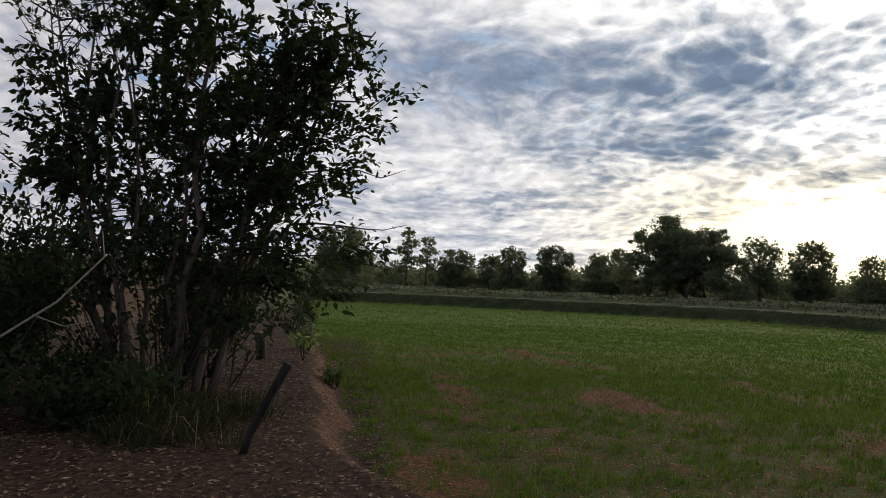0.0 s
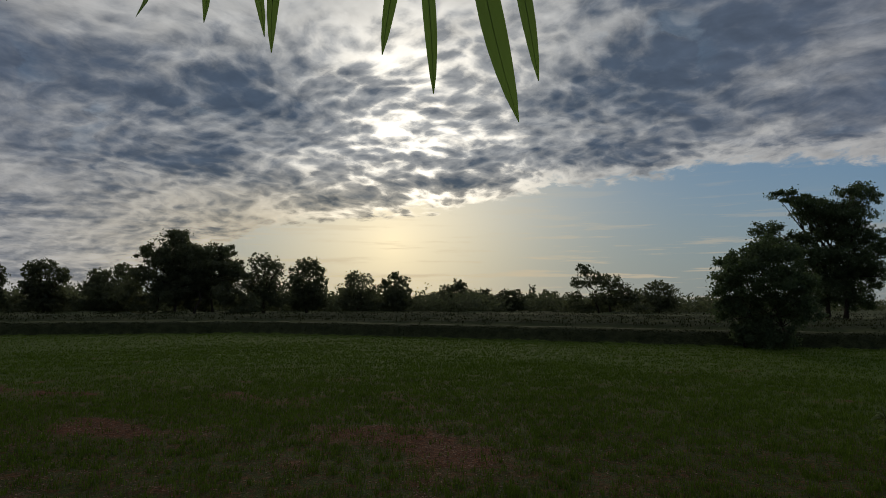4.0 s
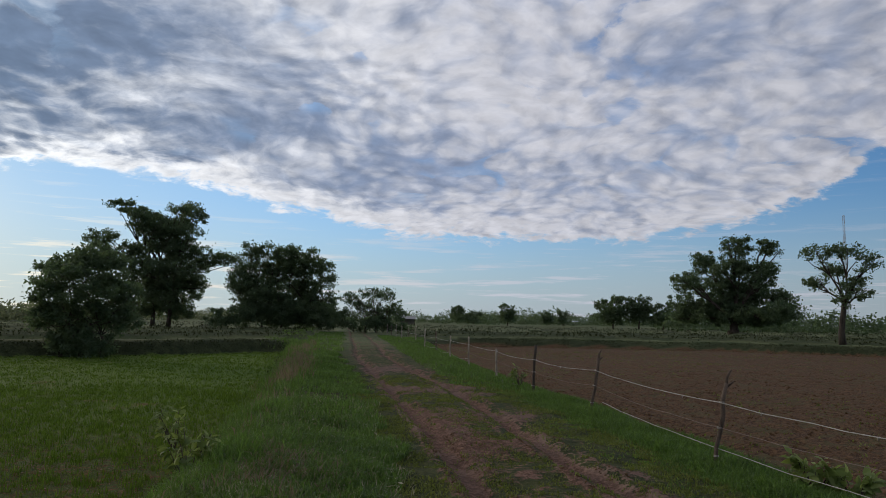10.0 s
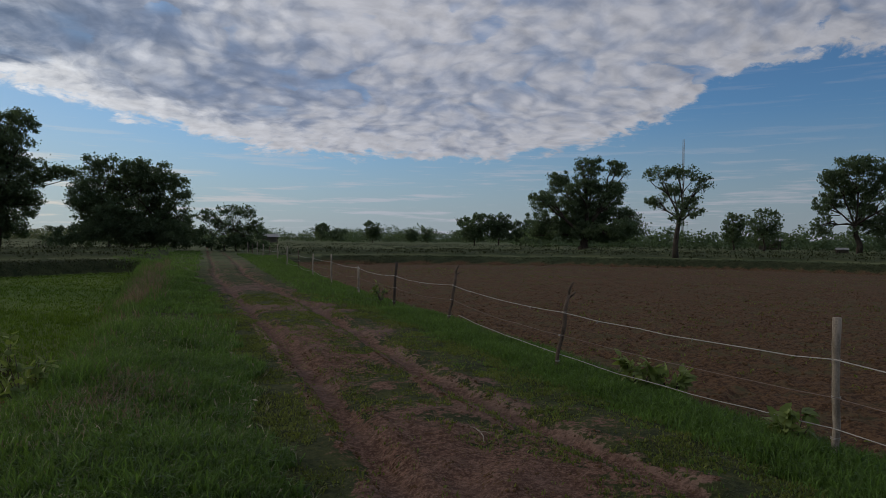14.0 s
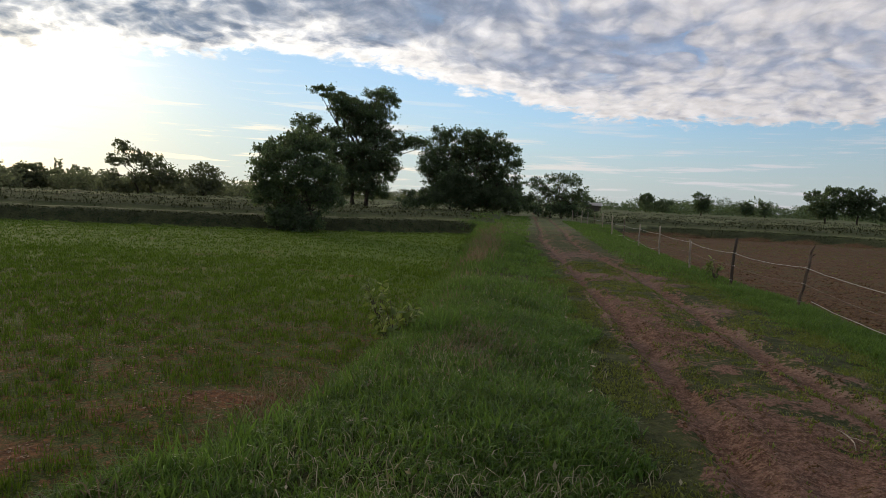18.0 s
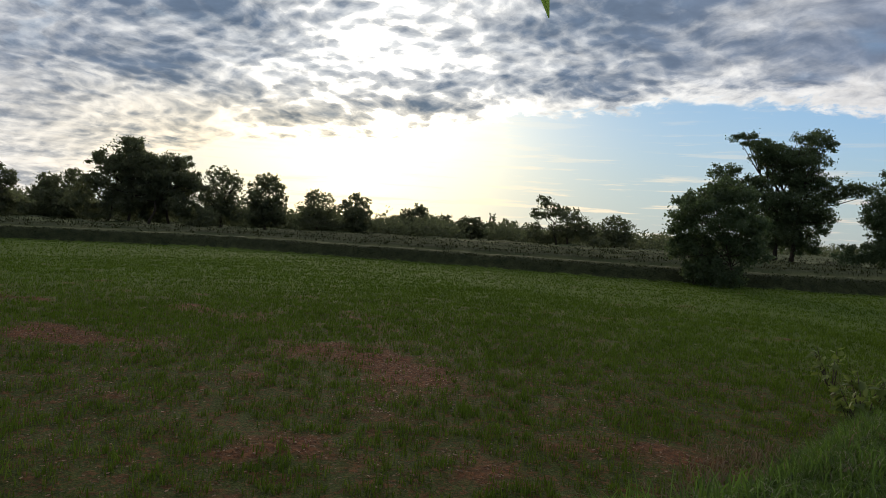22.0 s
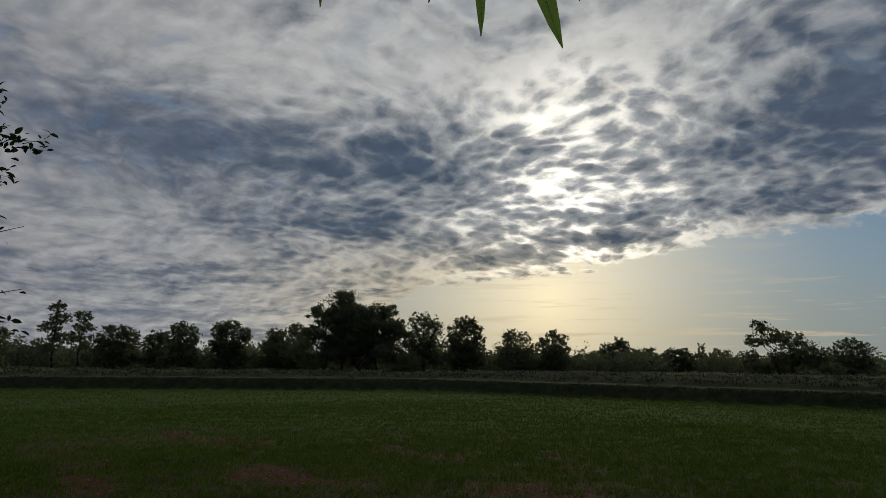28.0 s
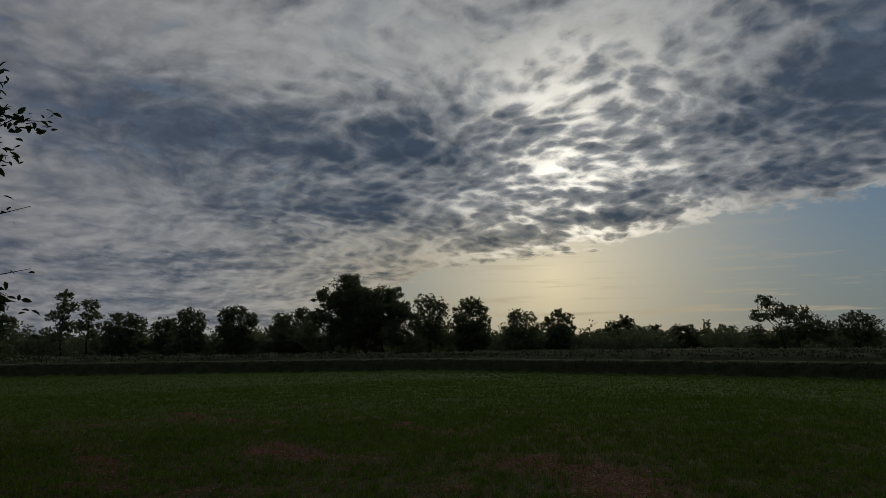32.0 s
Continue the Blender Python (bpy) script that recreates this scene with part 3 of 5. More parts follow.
def land(x, y):
    """Height of the ground and the weights of its surfaces."""
    x, y = np.asarray(x, float), np.asarray(y, float)
    r = np.hypot(x, y)
    n1, n2, n3 = lattice(x, y, 0.5, 1), lattice(x, y, 1.7, 2), lattice(x, y, 5.0, 3)
    wob = ((n1 - 0.5) * 0.5 + (n2 - 0.5) * 0.3) * (1 - 0.85 * step(r, 15, 34))
    pd = inside(x, y, PADDY) + wob * 0.6
    pl = inside(x, y, PLOWED) + wob * 0.5
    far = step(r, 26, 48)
    z = (n2 - 0.5) * 0.06 + (n3 - 0.5) * 0.03 + far * 0.12
    # banks round the sunk fields, higher on their far sides
    side = step(y, 18, 30) * step(-x, 1.0, 5.0) + step(-x, 30, 45)
    side = np.clip(side, 0, 1)
    z = z + 0.32 * side * np.exp(-((pd + 1.4) / 1.3) ** 2)
    z = z * (1 - step(pd, -0.5, 0.15)) + (-0.36 + (n2 - 0.5) * 0.05) * step(pd, -0.5, 0.15)
    side2 = np.clip(step(y, 40, 48) + step(x, 22, 32), 0, 1)
    z = z + 0.30 * side2 * np.exp(-((pl + 1.3) / 1.0) ** 2)
    clod = (n3 - 0.5) * 0.07 + (lattice(x, y, 9, 5) - 0.5) * 0.05
    z = z * (1 - step(pl, -0.5, 0.1)) + (-0.24 + clod) * step(pl, -0.5, 0.1)
    z = z + 0.11 * np.exp(-((x + 0.75) / 0.75) ** 2) * step(y, 1.5, 4) * (1 - step(y, 30, 45)) * (1 - step(pd, -0.5, 0.0)) * (0.6 + 0.8 * n1)
    # bunds between the far fields
    away = -np.maximum(pd, pl)
    z = z + 0.42 * bunds(x, y, away) * (np.abs(x - 1.6) > 4)
    z = z - 0.15 * step(x, 3.4, 4.9) * (1 - step(pl, -0.5, 0.1)) * (x < 8) * (y < 60)
    # track
    shake = (lattice(x * 0 + 3.3, y, 0.5, 8) - 0.5) * 0.10
    left = np.interp(y, RUT_Y, RUT_LEFT) + shake
    right = np.interp(y, RUT_Y, RUT_RIGHT) + shake
    on = step(y, -30, -20) * (1 - step(y, 96, 110))
    rl, rr = np.exp(-((x - left) / 0.11) ** 4), np.exp(-((x - right) / 0.12) ** 4)
    ruts = rl + rr
    shoulder = sum(np.exp(-((x - c) / 0.06) ** 2) for c in (left - 0.22, left + 0.24, right - 0.30, right + 0.27))
    z = z + 0.026 * shoulder * on * (0.3 + 1.4 * n2) - 0.060 * ruts * on + 0.02 * np.exp(-((x - (left + right) / 2) / 0.3) ** 2) * on
    road = step(x, left - 0.55, left - 0.15) * (1 - step(x, right + 0.45, right + 1.25)) * on
    worn = np.exp(-(((x - 1.95) / 0.62) ** 2 + ((y - 4.3) / 1.5) ** 2) ** 2) + 0.6 * np.exp(-((x - 1.75) / 0.45) ** 2 - ((y - 9.0) / 1.3) ** 2)
    z = z + worn * (n3 - 0.5) * 0.05
    track = np.clip(rl * (0.5 + 0.7 * n2) + rr * (0.75 + 0.4 * n2) + 0.3 * shoulder + road * (0.38 + (n1 - 0.5) * 0.7 + (n2 - 0.5) * 0.5 + (n3 - 0.5) * 0.5) + 0.8 * worn, 0, 1) * on
    track *= 1 - 0.45 * step(y, 14, 30)
    # dug edge and fallen leaves by the tree
    bank = np.exp(-((inside(x, y, PADDY) + 1.05) / 0.85) ** 2) * step(-x, 3.5, 6) * (1 - step(-x, 26, 34)) * (y < 4)
    wood = step(-x, 3.6, 6.0) * (1 - step(-x, 18, 26)) * step(0.8 - y, 0, 0.8) * (1 - step(-y, 7, 10))
    litter = np.clip(bank + wood, 0, 1)
    back = step(-x, 6, 12) * step(-y, 4.0, 6.5) * (1 - step(-y, 40, 60))
    # facing slopes of banks and ridges, coloured dark for weeds and painted-in shade
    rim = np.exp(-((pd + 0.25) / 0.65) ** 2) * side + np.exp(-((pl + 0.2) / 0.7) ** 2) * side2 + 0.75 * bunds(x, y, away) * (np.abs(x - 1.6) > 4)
    pale = side * np.exp(-((pd + 1.7) / 0.45) ** 2) + side2 * 0.5 * np.exp(-((pl + 1.5) / 0.4) ** 2) + 1.1 * bunds(x, y, away - 1.5) * (np.abs(x - 1.6) > 4)
    bare = np.zeros_like(z)
    for bx, by, rx, ry, w in BARE:
        bare = np.maximum(bare, w * np.exp(-((x - bx) / rx) ** 2 - ((y - by) / ry) ** 2))
    bare = np.clip(bare + (n2 - 0.5) * 0.8 + (n1 - 0.5) * 0.7 + (n3 - 0.5) * 0.35 + 0.04 - 0.25 * step(r, 14, 30) - 0.36 * step(y, 7.8, 9.8) * step(x, -9, -4), 0, 1)
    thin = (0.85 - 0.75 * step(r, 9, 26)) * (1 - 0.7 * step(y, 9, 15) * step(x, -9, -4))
    cut = np.exp(-((pd + 0.18) / 0.20) ** 2) * step(-x, 3.5, 6) * (1 - step(-x, 18, 24)) * (y < 3.5)
    return z, dict(thin=thin, cut=cut, paddy=step(pd, -0.15, 0.25), plow=np.maximum(step(pl, -0.3, 0.2), back), track=track, litter=litter, bare=bare, far=far, bank=np.clip(rim, 0, 1), pale=np.clip(pale, 0, 1), smear=np.exp(-((x - right - 0.16) / 0.07) ** 2) * (0.45 + 0.3 * n2) * on * (1 - step(y, 9, 14)) + 0.8 * np.exp(-((x - left + 0.2) / 0.05) ** 2) * on * step(n1, 0.45, 0.6) * (y < 14))


# worn patches in the rice: x, y, half-widths, weight
BARE = [(-7.3, 7.3, 1.7, 0.8, 1.0), (-8.7, 2.4, 1.0, 0.6, 0.5), (-12.5, 1.9, 1.9, 0.7, 0.65), (-11.6, 4.6, 1.6, 0.7, 0.65), (-13.6, 8.0, 1.5, 0.8, 0.6), (-17.3, 5.3, 2.6, 1.1, 0.5),
        (-5.3, 4.1, 0.7, 0.4, 0.34), (-3.7, 5.0, 0.5, 0.4, 0.36), (-2.7, 6.6, 0.7, 0.4, 0.6), (-4.4, 16.4, 1.3, 1.6, 0.5), (-22.0, 9.0, 4.0, 2.0, 0.4), (-7.2, 1.2, 1.6, 0.5, 0.4)]


def height(x, y):
    return float(land(np.array([x]), np.array([y]))[0][0])


def spread(lo, hi, fine):
    """Grid lines, close together near nought and wider and wider outwards."""
    def side(end):
        out = [0.0]
        while out[-1] < end:
            out.append(out[-1] + (max(fine, 0.015 * out[-1]) if out[-1] < 70 else 0.05 * out[-1]))
        return out

    return np.array(sorted(set([-v for v in side(-lo)] + side(hi))))


def build_ground():
    # closer lines where the far banks of the rice field run
    gx = np.unique(np.concatenate([spread(-2500, 2500, 0.08), np.arange(-54.05, -38.0, 0.3)]))
    gy = np.unique(np.concatenate([spread(-2500, 2500, 0.10), np.arange(26.05, 41.0, 0.35)]))
    X, Y = np.meshgrid(gx, gy)
    z, w = land(X.ravel(), Y.ravel())
    V = np.stack([X.ravel(), Y.ravel(), z], 1)
    nx, ny = len(gx), len(gy)
    i = (np.arange(ny - 1)[:, None] * nx + np.arange(nx - 1)[None, :]).ravel()
    faces = np.stack([i, i + 1, i + nx + 1, i + nx], 1)
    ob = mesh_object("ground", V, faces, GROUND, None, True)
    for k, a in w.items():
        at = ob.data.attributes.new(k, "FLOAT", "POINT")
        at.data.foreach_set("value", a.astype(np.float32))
    tagged(ob, "flat farmland with rutted earth track, green rice and ploughed red soil", "ground", "", "structure")


build_ground()


# ------------------------------------------------------------------ trees
def tree(name, x, y, h, w, label, lobes, trunk=0.3, girth=0.022, per=1.00, clump=0.0, seed=1, mat=None, depth=0.8, bark=None, stems=1, base=None, skirt=True):
    """A tree seen across the field. lobes: (sideways, up, half-width, half-height), in shares of its width and height."""
    rng = np.random.default_rng(seed)
    z0 = height(x, y) if base is None else base
    ob = thing(name, (x, y, z0 - 0.05), label, "tree", "trees along the fields")
    a = math.atan2(x, y)
    side, fwd = np.array([math.cos(a), -math.sin(a)]), np.array([math.sin(a), math.cos(a)])
    H = h - z0 + 0.05
    clump = clump or max(0.42, 0.055 * w)
    size = max(0.20, 0.0034 * math.hypot(x, y)) if mat is LEAF_HAZED else max(0.15, 0.0029 * math.hypot(x, y))
    per = per * 0.85 / (size * size * 0.275)
    L3 = []
    low = [(k * 0.16 + rng.uniform(-0.05, 0.05), rng.uniform(0.10, 0.26), rng.uniform(0.13, 0.2), rng.uniform(0.10, 0.17)) for k in (-3, -2, -1, 0, 1, 2, 3)] if skirt else []
    for s, u, rs, ru in list(lobes) + low:
        off = rng.uniform(-0.25, 0.25) * w * depth
        c = side * s * w + fwd * off
        L3.append((c[0], c[1], u * H, rs * w, rs * w * depth, ru * H))
    pts = lobe_leaves(L3, per * (1.0 if mat is LEAF_HAZED else 0.95), clump, size, rng, 0.30 if mat is LEAF_HAZED else 0.18)
    pts = pts[pts[:, 2] > 0.02 * H]
    v, f = leaf_cards(pts, size, rng)
    mesh_object("crown", v, f, mat or LEAF_MID, ob)
    for k in range(stems):
        tb = Tubes()
        o = np.array([0.0, 0.0]) if stems == 1 else side * (k - (stems - 1) / 2) * w * 0.16 + fwd * rng.normal(0, 0.05 * w)
        lean = rng.normal(0, 0.03 * w, 2)
        top = (o[0] + lean[0], o[1] + lean[1], trunk * H)
        r0 = girth * H / (1 + 0.35 * (stems - 1))
        line = wander((o[0], o[1], 0), top, 4, 0.015 * H, rng)
        tb.add(line, [r0 * 1.35, r0, r0 * 0.9, r0 * 0.8], 8)
        bole = tb.make("trunk", bark or BARK, ob)
        for lx, ly, lz, rx, ry, rz in L3[:len(lobes)]:
            if stems > 1 and rng.random() < 0.4:
                continue
            tb = Tubes()
            mid = (top[0] * 0.5 + lx * 0.5, top[1] * 0.5 + ly * 0.5, max(top[2] * 1.02, top[2] * 0.45 + lz * 0.55))
            line = wander(top, mid, 3, 0.01 * H, rng) + wander(mid, (lx, ly, lz + rz * 0.3), 3, 0.02 * H, rng)[1:]
            tb.add(line, [r0 * 0.45, r0 * 0.36, r0 * 0.28, r0 * 0.18, r0 * 0.09], 5)
            for _ in range(3):
                d = rng.normal(size=3)
                d /= np.linalg.norm(d)
                end = (lx + d[0] * rx * 0.85, ly + d[1] * ry * 0.85, lz + d[2] * rz * 0.85)
                tb.add(wander(mid, end, 4, 0.012 * H, rng), [r0 * 0.3, r0 * 0.22, r0 * 0.15, r0 * 0.06], 4)
            tb.make("limb", bark or BARK, bole)
    return ob


def round_lobes(seed, n=7, low=0.38, flat=1.0):
    """Lobes of an ordinary field tree: a broad broken crown."""
    r = np.random.default_rng(seed)
    out = [(0.0, 0.62, 0.34, 0.26), (0.1, 0.36, 0.40, 0.22), (-0.12, 0.40, 0.38, 0.24)] + ([(0.0, 0.16, 0.5, 0.14)] if low < 0.3 else [])
    for k in range(n):
        a = 2 * math.pi * k / n + r.uniform(-0.3, 0.3)
        s = math.cos(a) * r.uniform(0.24, 0.34)
        u = 0.5 * (1 + low) + math.sin(a) * (1 - low) * 0.5 * r.uniform(0.6, 0.78)
        out.append((s, u, r.uniform(0.15, 0.21), r.uniform(0.11, 0.17) * flat))
    return out


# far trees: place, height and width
tree("tree", -73.0, -1.6, 7.0, 7.9, "dark rounded tree at the far end of the rice field", round_lobes(11, 9, 0.16), trunk=0.22, seed=11, mat=LEAF_HAZED, skirt=False)
tree("tree", -118.8, 16.7, 7.2, 8.0, "low broad dark tree on a field bank", round_lobes(12, 9, 0.16), trunk=0.22, seed=12, mat=LEAF_HAZED)
tree("tree", -115.8, 22.4, 6.4, 5.3, "small dark tree on a field bank", round_lobes(13, 8, 0.16), trunk=0.22, seed=13, mat=LEAF_HAZED)
tree("tree", -109.3, 24.6, 7.5, 5.7, "round-topped dark tree on a field bank", round_lobes(14, 8, 0.16), trunk=0.22, seed=14, mat=LEAF_HAZED)
tree("tree", -113.3, 32.9, 8.2, 7.7, "dense square-topped dark tree", round_lobes(15, 10, 0.16), trunk=0.22, seed=15, mat=LEAF_HAZED)
tree("tree", -108.5, 40.9, 7.7, 9.8, "broad spreading tree beside the great clump", round_lobes(16, 9, 0.16), trunk=0.22, seed=16, mat=LEAF_HAZED)
tree("tree", -91.9, 56.7, 9.5, 7.8, "tall airy tree at the end of the clump", round_lobes(17, 10, 0.16), trunk=0.22, seed=17, mat=LEAF_HAZED, per=0.55)
tree("tree", -91.6, 64.4, 8.7, 7.8, "leaning broad-crowned tree against the glow", round_lobes(18, 9, 0.16), trunk=0.22, seed=18, mat=LEAF_HAZED)
tree("tree", -96.8, 79.1, 7.6, 8.4, "feathery field tree with open crown", round_lobes(19, 9, 0.16), trunk=0.22, seed=19, mat=LEAF_HAZED, per=0.55)
tree("tree", -90.2, 82.1, 7.7, 6.4, "upright field tree with open crown", round_lobes(20, 8, 0.16), trunk=0.22, seed=20, mat=LEAF_HAZED)
tree("tree", -95.0, 102.8, 6.4, 8.0, "low dense far tree", round_lobes(21, 8, 0.16), trunk=0.22, seed=21, mat=LEAF_HAZED)
tree("tree", -97.1, 114.4, 5.0, 6.0, "small dark far tree on its own", round_lobes(22, 7, 0.16), trunk=0.22, seed=22, mat=LEAF_HAZED)
tree("tree", -92.4, 118.2, 5.1, 7.9, "low spreading far tree", round_lobes(23, 8, 0.16), trunk=0.22, seed=23, mat=LEAF_HAZED)
tree("tree", -97.8, 132.9, 6.4, 2.5, "slim pointed far tree", round_lobes(24, 6, 0.16), trunk=0.22, seed=24, mat=LEAF_HAZED)
tree("tree", -94.8, 135.0, 5.4, 5.1, "slim far trees in a row", round_lobes(25, 7, 0.16), trunk=0.22, seed=25, mat=LEAF_HAZED)
tree("tree", -57.6, 116.5, 6.1, 8.5, "thin-stemmed open far tree", round_lobes(26, 8, 0.16), trunk=0.22, seed=26, mat=LEAF_HAZED, per=0.55)
tree("tree", 37.2, 227.0, 6.2, 6.0, "small far tree beyond the ploughed field", round_lobes(27, 7, 0.44), trunk=0.36, seed=27, mat=LEAF_MID, skirt=False)
tree("tree", 42.3, 226.1, 4.2, 7.4, "small far tree beyond the ploughed field", round_lobes(28, 7, 0.44), trunk=0.36, seed=28, mat=LEAF_MID, skirt=False)
tree("tree", 46.4, 194.6, 6.2, 6.4, "round far tree beyond the ploughed field", round_lobes(29, 7, 0.44), trunk=0.36, seed=29, mat=LEAF_MID, skirt=False)
tree("tree", 63.0, 210.8, 4.3, 5.1, "small far tree on a thin trunk", round_lobes(30, 7, 0.44), trunk=0.36, seed=30, mat=LEAF_MID, skirt=False)
tree("tree", 67.7, 209.3, 4.9, 3.9, "small palm-like far tree", round_lobes(31, 6, 0.44), trunk=0.36, seed=31, mat=LEAF_MID, skirt=False)
tree("tree", 56.0, 139.2, 7.0, 9.1, "round dark tree in a far row", round_lobes(32, 8, 0.44), trunk=0.36, seed=32, mat=LEAF_MID, skirt=False)
tree("tree", 60.8, 137.1, 7.4, 6.3, "two-lobed dark tree in a far row", round_lobes(33, 8, 0.44), trunk=0.36, seed=33, mat=LEAF_MID, skirt=False)
tree("tree", 65.0, 135.2, 5.5, 7.0, "low dark tree in a far row", round_lobes(34, 8, 0.44), trunk=0.36, seed=34, mat=LEAF_MID, skirt=False)
tree("tree", 80.6, 88.9, 6.2, 4.4, "bushy tree in a far hedge", round_lobes(35, 8, 0.44), trunk=0.36, seed=35, mat=LEAF_MID, skirt=False)
tree("tree", 80.3, 82.3, 6.6, 6.7, "sparse tree with scattered leaves in a far hedge", round_lobes(36, 9, 0.44), trunk=0.36, seed=36, mat=LEAF_MID, skirt=False, per=0.55)
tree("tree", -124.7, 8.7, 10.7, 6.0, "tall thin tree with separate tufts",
     [(0, 0.9, 0.28, 0.09), (0.1, 0.74, 0.4, 0.1), (-0.15, 0.6, 0.36, 0.09), (0.12, 0.45, 0.38, 0.09), (-0.1, 0.3, 0.3, 0.08)], trunk=0.55, girth=0.014, per=0.80, seed=61, mat=LEAF_HAZED, skirt=False)
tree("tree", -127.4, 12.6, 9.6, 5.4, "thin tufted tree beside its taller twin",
     [(0, 0.88, 0.36, 0.1), (0.1, 0.7, 0.42, 0.1), (-0.15, 0.52, 0.4, 0.1), (0.1, 0.36, 0.3, 0.08)], trunk=0.5, girth=0.014, per=0.80, seed=62, mat=LEAF_HAZED, skirt=False)
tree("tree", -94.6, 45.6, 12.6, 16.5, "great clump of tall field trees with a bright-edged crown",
     [(0.25, 0.45, 0.26, 0.26), (0.0, 0.48, 0.34, 0.3), (-0.08, 0.86, 0.16, 0.11), (-0.26, 0.66, 0.17, 0.13), (-0.12, 0.62, 0.22, 0.18), (0.12, 0.62, 0.22, 0.2), (0.32, 0.6, 0.19, 0.2), (-0.36, 0.42, 0.13, 0.14), (0.42, 0.42, 0.13, 0.18), (0.15, 0.36, 0.25, 0.2), (-0.1, 0.32, 0.24, 0.2), (-0.02, 0.75, 0.12, 0.1)], trunk=0.25, girth=0.028, stems=4, per=1.4, seed=63, mat=LEAF_HAZED)
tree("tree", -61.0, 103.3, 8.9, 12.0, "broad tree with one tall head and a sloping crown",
     [(-0.3, 0.84, 0.15, 0.13), (-0.34, 0.6, 0.14, 0.12), (-0.12, 0.68, 0.2, 0.16), (0.08, 0.56, 0.2, 0.17), (0.28, 0.42, 0.18, 0.16), (0.42, 0.28, 0.12, 0.14), (-0.42, 0.34, 0.12, 0.1), (0.05, 0.3, 0.3, 0.16)], trunk=0.3, seed=64, stems=2, mat=LEAF_HAZED)
tree("tree", -11.7, 33.7, 4.85, 5.1, "dense dark green bushy tree at the field corner",
     [(0, 0.66, 0.38, 0.3), (-0.27, 0.56, 0.22, 0.3), (0.28, 0.56, 0.22, 0.28), (0.05, 0.84, 0.26, 0.14), (-0.2, 0.8, 0.18, 0.12), (0, 0.34, 0.4, 0.2), (-0.34, 0.36, 0.14, 0.16), (0.36, 0.38, 0.13, 0.18), (-0.02, 0.14, 0.2, 0.12), (0.12, 0.1, 0.2, 0.1), (-0.16, 0.16, 0.2, 0.1)], trunk=0.2, per=1.30, clump=0.45, stems=3, seed=65, skirt=False)
tree("tree", -20.0, 79.5, 14.7, 10.0, "tall dark tree with a ragged flat-topped head",
     [(0.27, 0.93, 0.17, 0.05), (0.32, 0.86, 0.15, 0.05), (0.12, 0.88, 0.14, 0.05), (-0.44, 0.93, 0.15, 0.026), (-0.3, 0.88, 0.17, 0.032), (-0.12, 0.85, 0.16, 0.04), (-0.26, 0.82, 0.2, 0.05), (-0.2, 0.76, 0.2, 0.05), (-0.62, 0.66, 0.2, 0.06), (-0.6, 0.52, 0.24, 0.11), (0.05, 0.8, 0.3, 0.06), (-0.08, 0.72, 0.26, 0.07), (0.2, 0.73, 0.22, 0.07), (0, 0.62, 0.34, 0.08), (0.22, 0.6, 0.24, 0.08), (-0.3, 0.58, 0.2, 0.07), (-0.2, 0.46, 0.3, 0.1), (0.15, 0.46, 0.34, 0.1), (0.4, 0.5, 0.14, 0.06), (0.55, 0.54, 0.16, 0.045), (0.7, 0.53, 0.15, 0.05), (0, 0.34, 0.42, 0.1), (0.3, 0.32, 0.2, 0.1), (-0.3, 0.32, 0.2, 0.1), (0.05, 0.22, 0.42, 0.1), (-0.2, 0.14, 0.25, 0.08), (0.2, 0.12, 0.2, 0.07)], trunk=0.3, girth=0.02, per=1.2, clump=0.6, stems=2, seed=66, skirt=False)
tree("tree", -6.8, 75.7, 9.8, 11.8, "large dark rounded tree clump beside the track",
     [(-0.25, 0.2, 0.2, 0.13), (0.0, 0.15, 0.25, 0.12), (0.3, 0.13, 0.2, 0.12), (0.3, 0.3, 0.22, 0.16), (-0.22, 0.86, 0.15, 0.11), (0.1, 0.84, 0.2, 0.12), (0.3, 0.7, 0.16, 0.13), (-0.3, 0.66, 0.18, 0.14), (0, 0.62, 0.3, 0.22), (0.25, 0.5, 0.2, 0.16), (-0.35, 0.42, 0.14, 0.14), (-0.12, 0.4, 0.2, 0.16), (0.42, 0.56, 0.1, 0.1), (0.2, 0.24, 0.18, 0.16), (0.44, 0.36, 0.08, 0.1), (0.0, 0.36, 0.36, 0.18), (-0.3, 0.5, 0.2, 0.14), (0.1, 0.74, 0.26, 0.14)], trunk=0.28, girth=0.02, per=1.25, clump=0.6, stems=3, seed=67)
tree("tree", 2.7, 72.0, 5.1, 7.2, "open shrubby tree with loose leaves where the track ends",
     [(-0.3, 0.7, 0.16, 0.16), (0, 0.82, 0.18, 0.13), (0.2, 0.78, 0.16, 0.14), (0.36, 0.56, 0.14, 0.16), (-0.1, 0.55, 0.22, 0.16), (0.15, 0.45, 0.24, 0.16), (-0.38, 0.42, 0.12, 0.14), (0.42, 0.34, 0.1, 0.14), (0.1, 0.22, 0.3, 0.14)], trunk=0.25, per=0.85, clump=0.5, stems=4, seed=68)
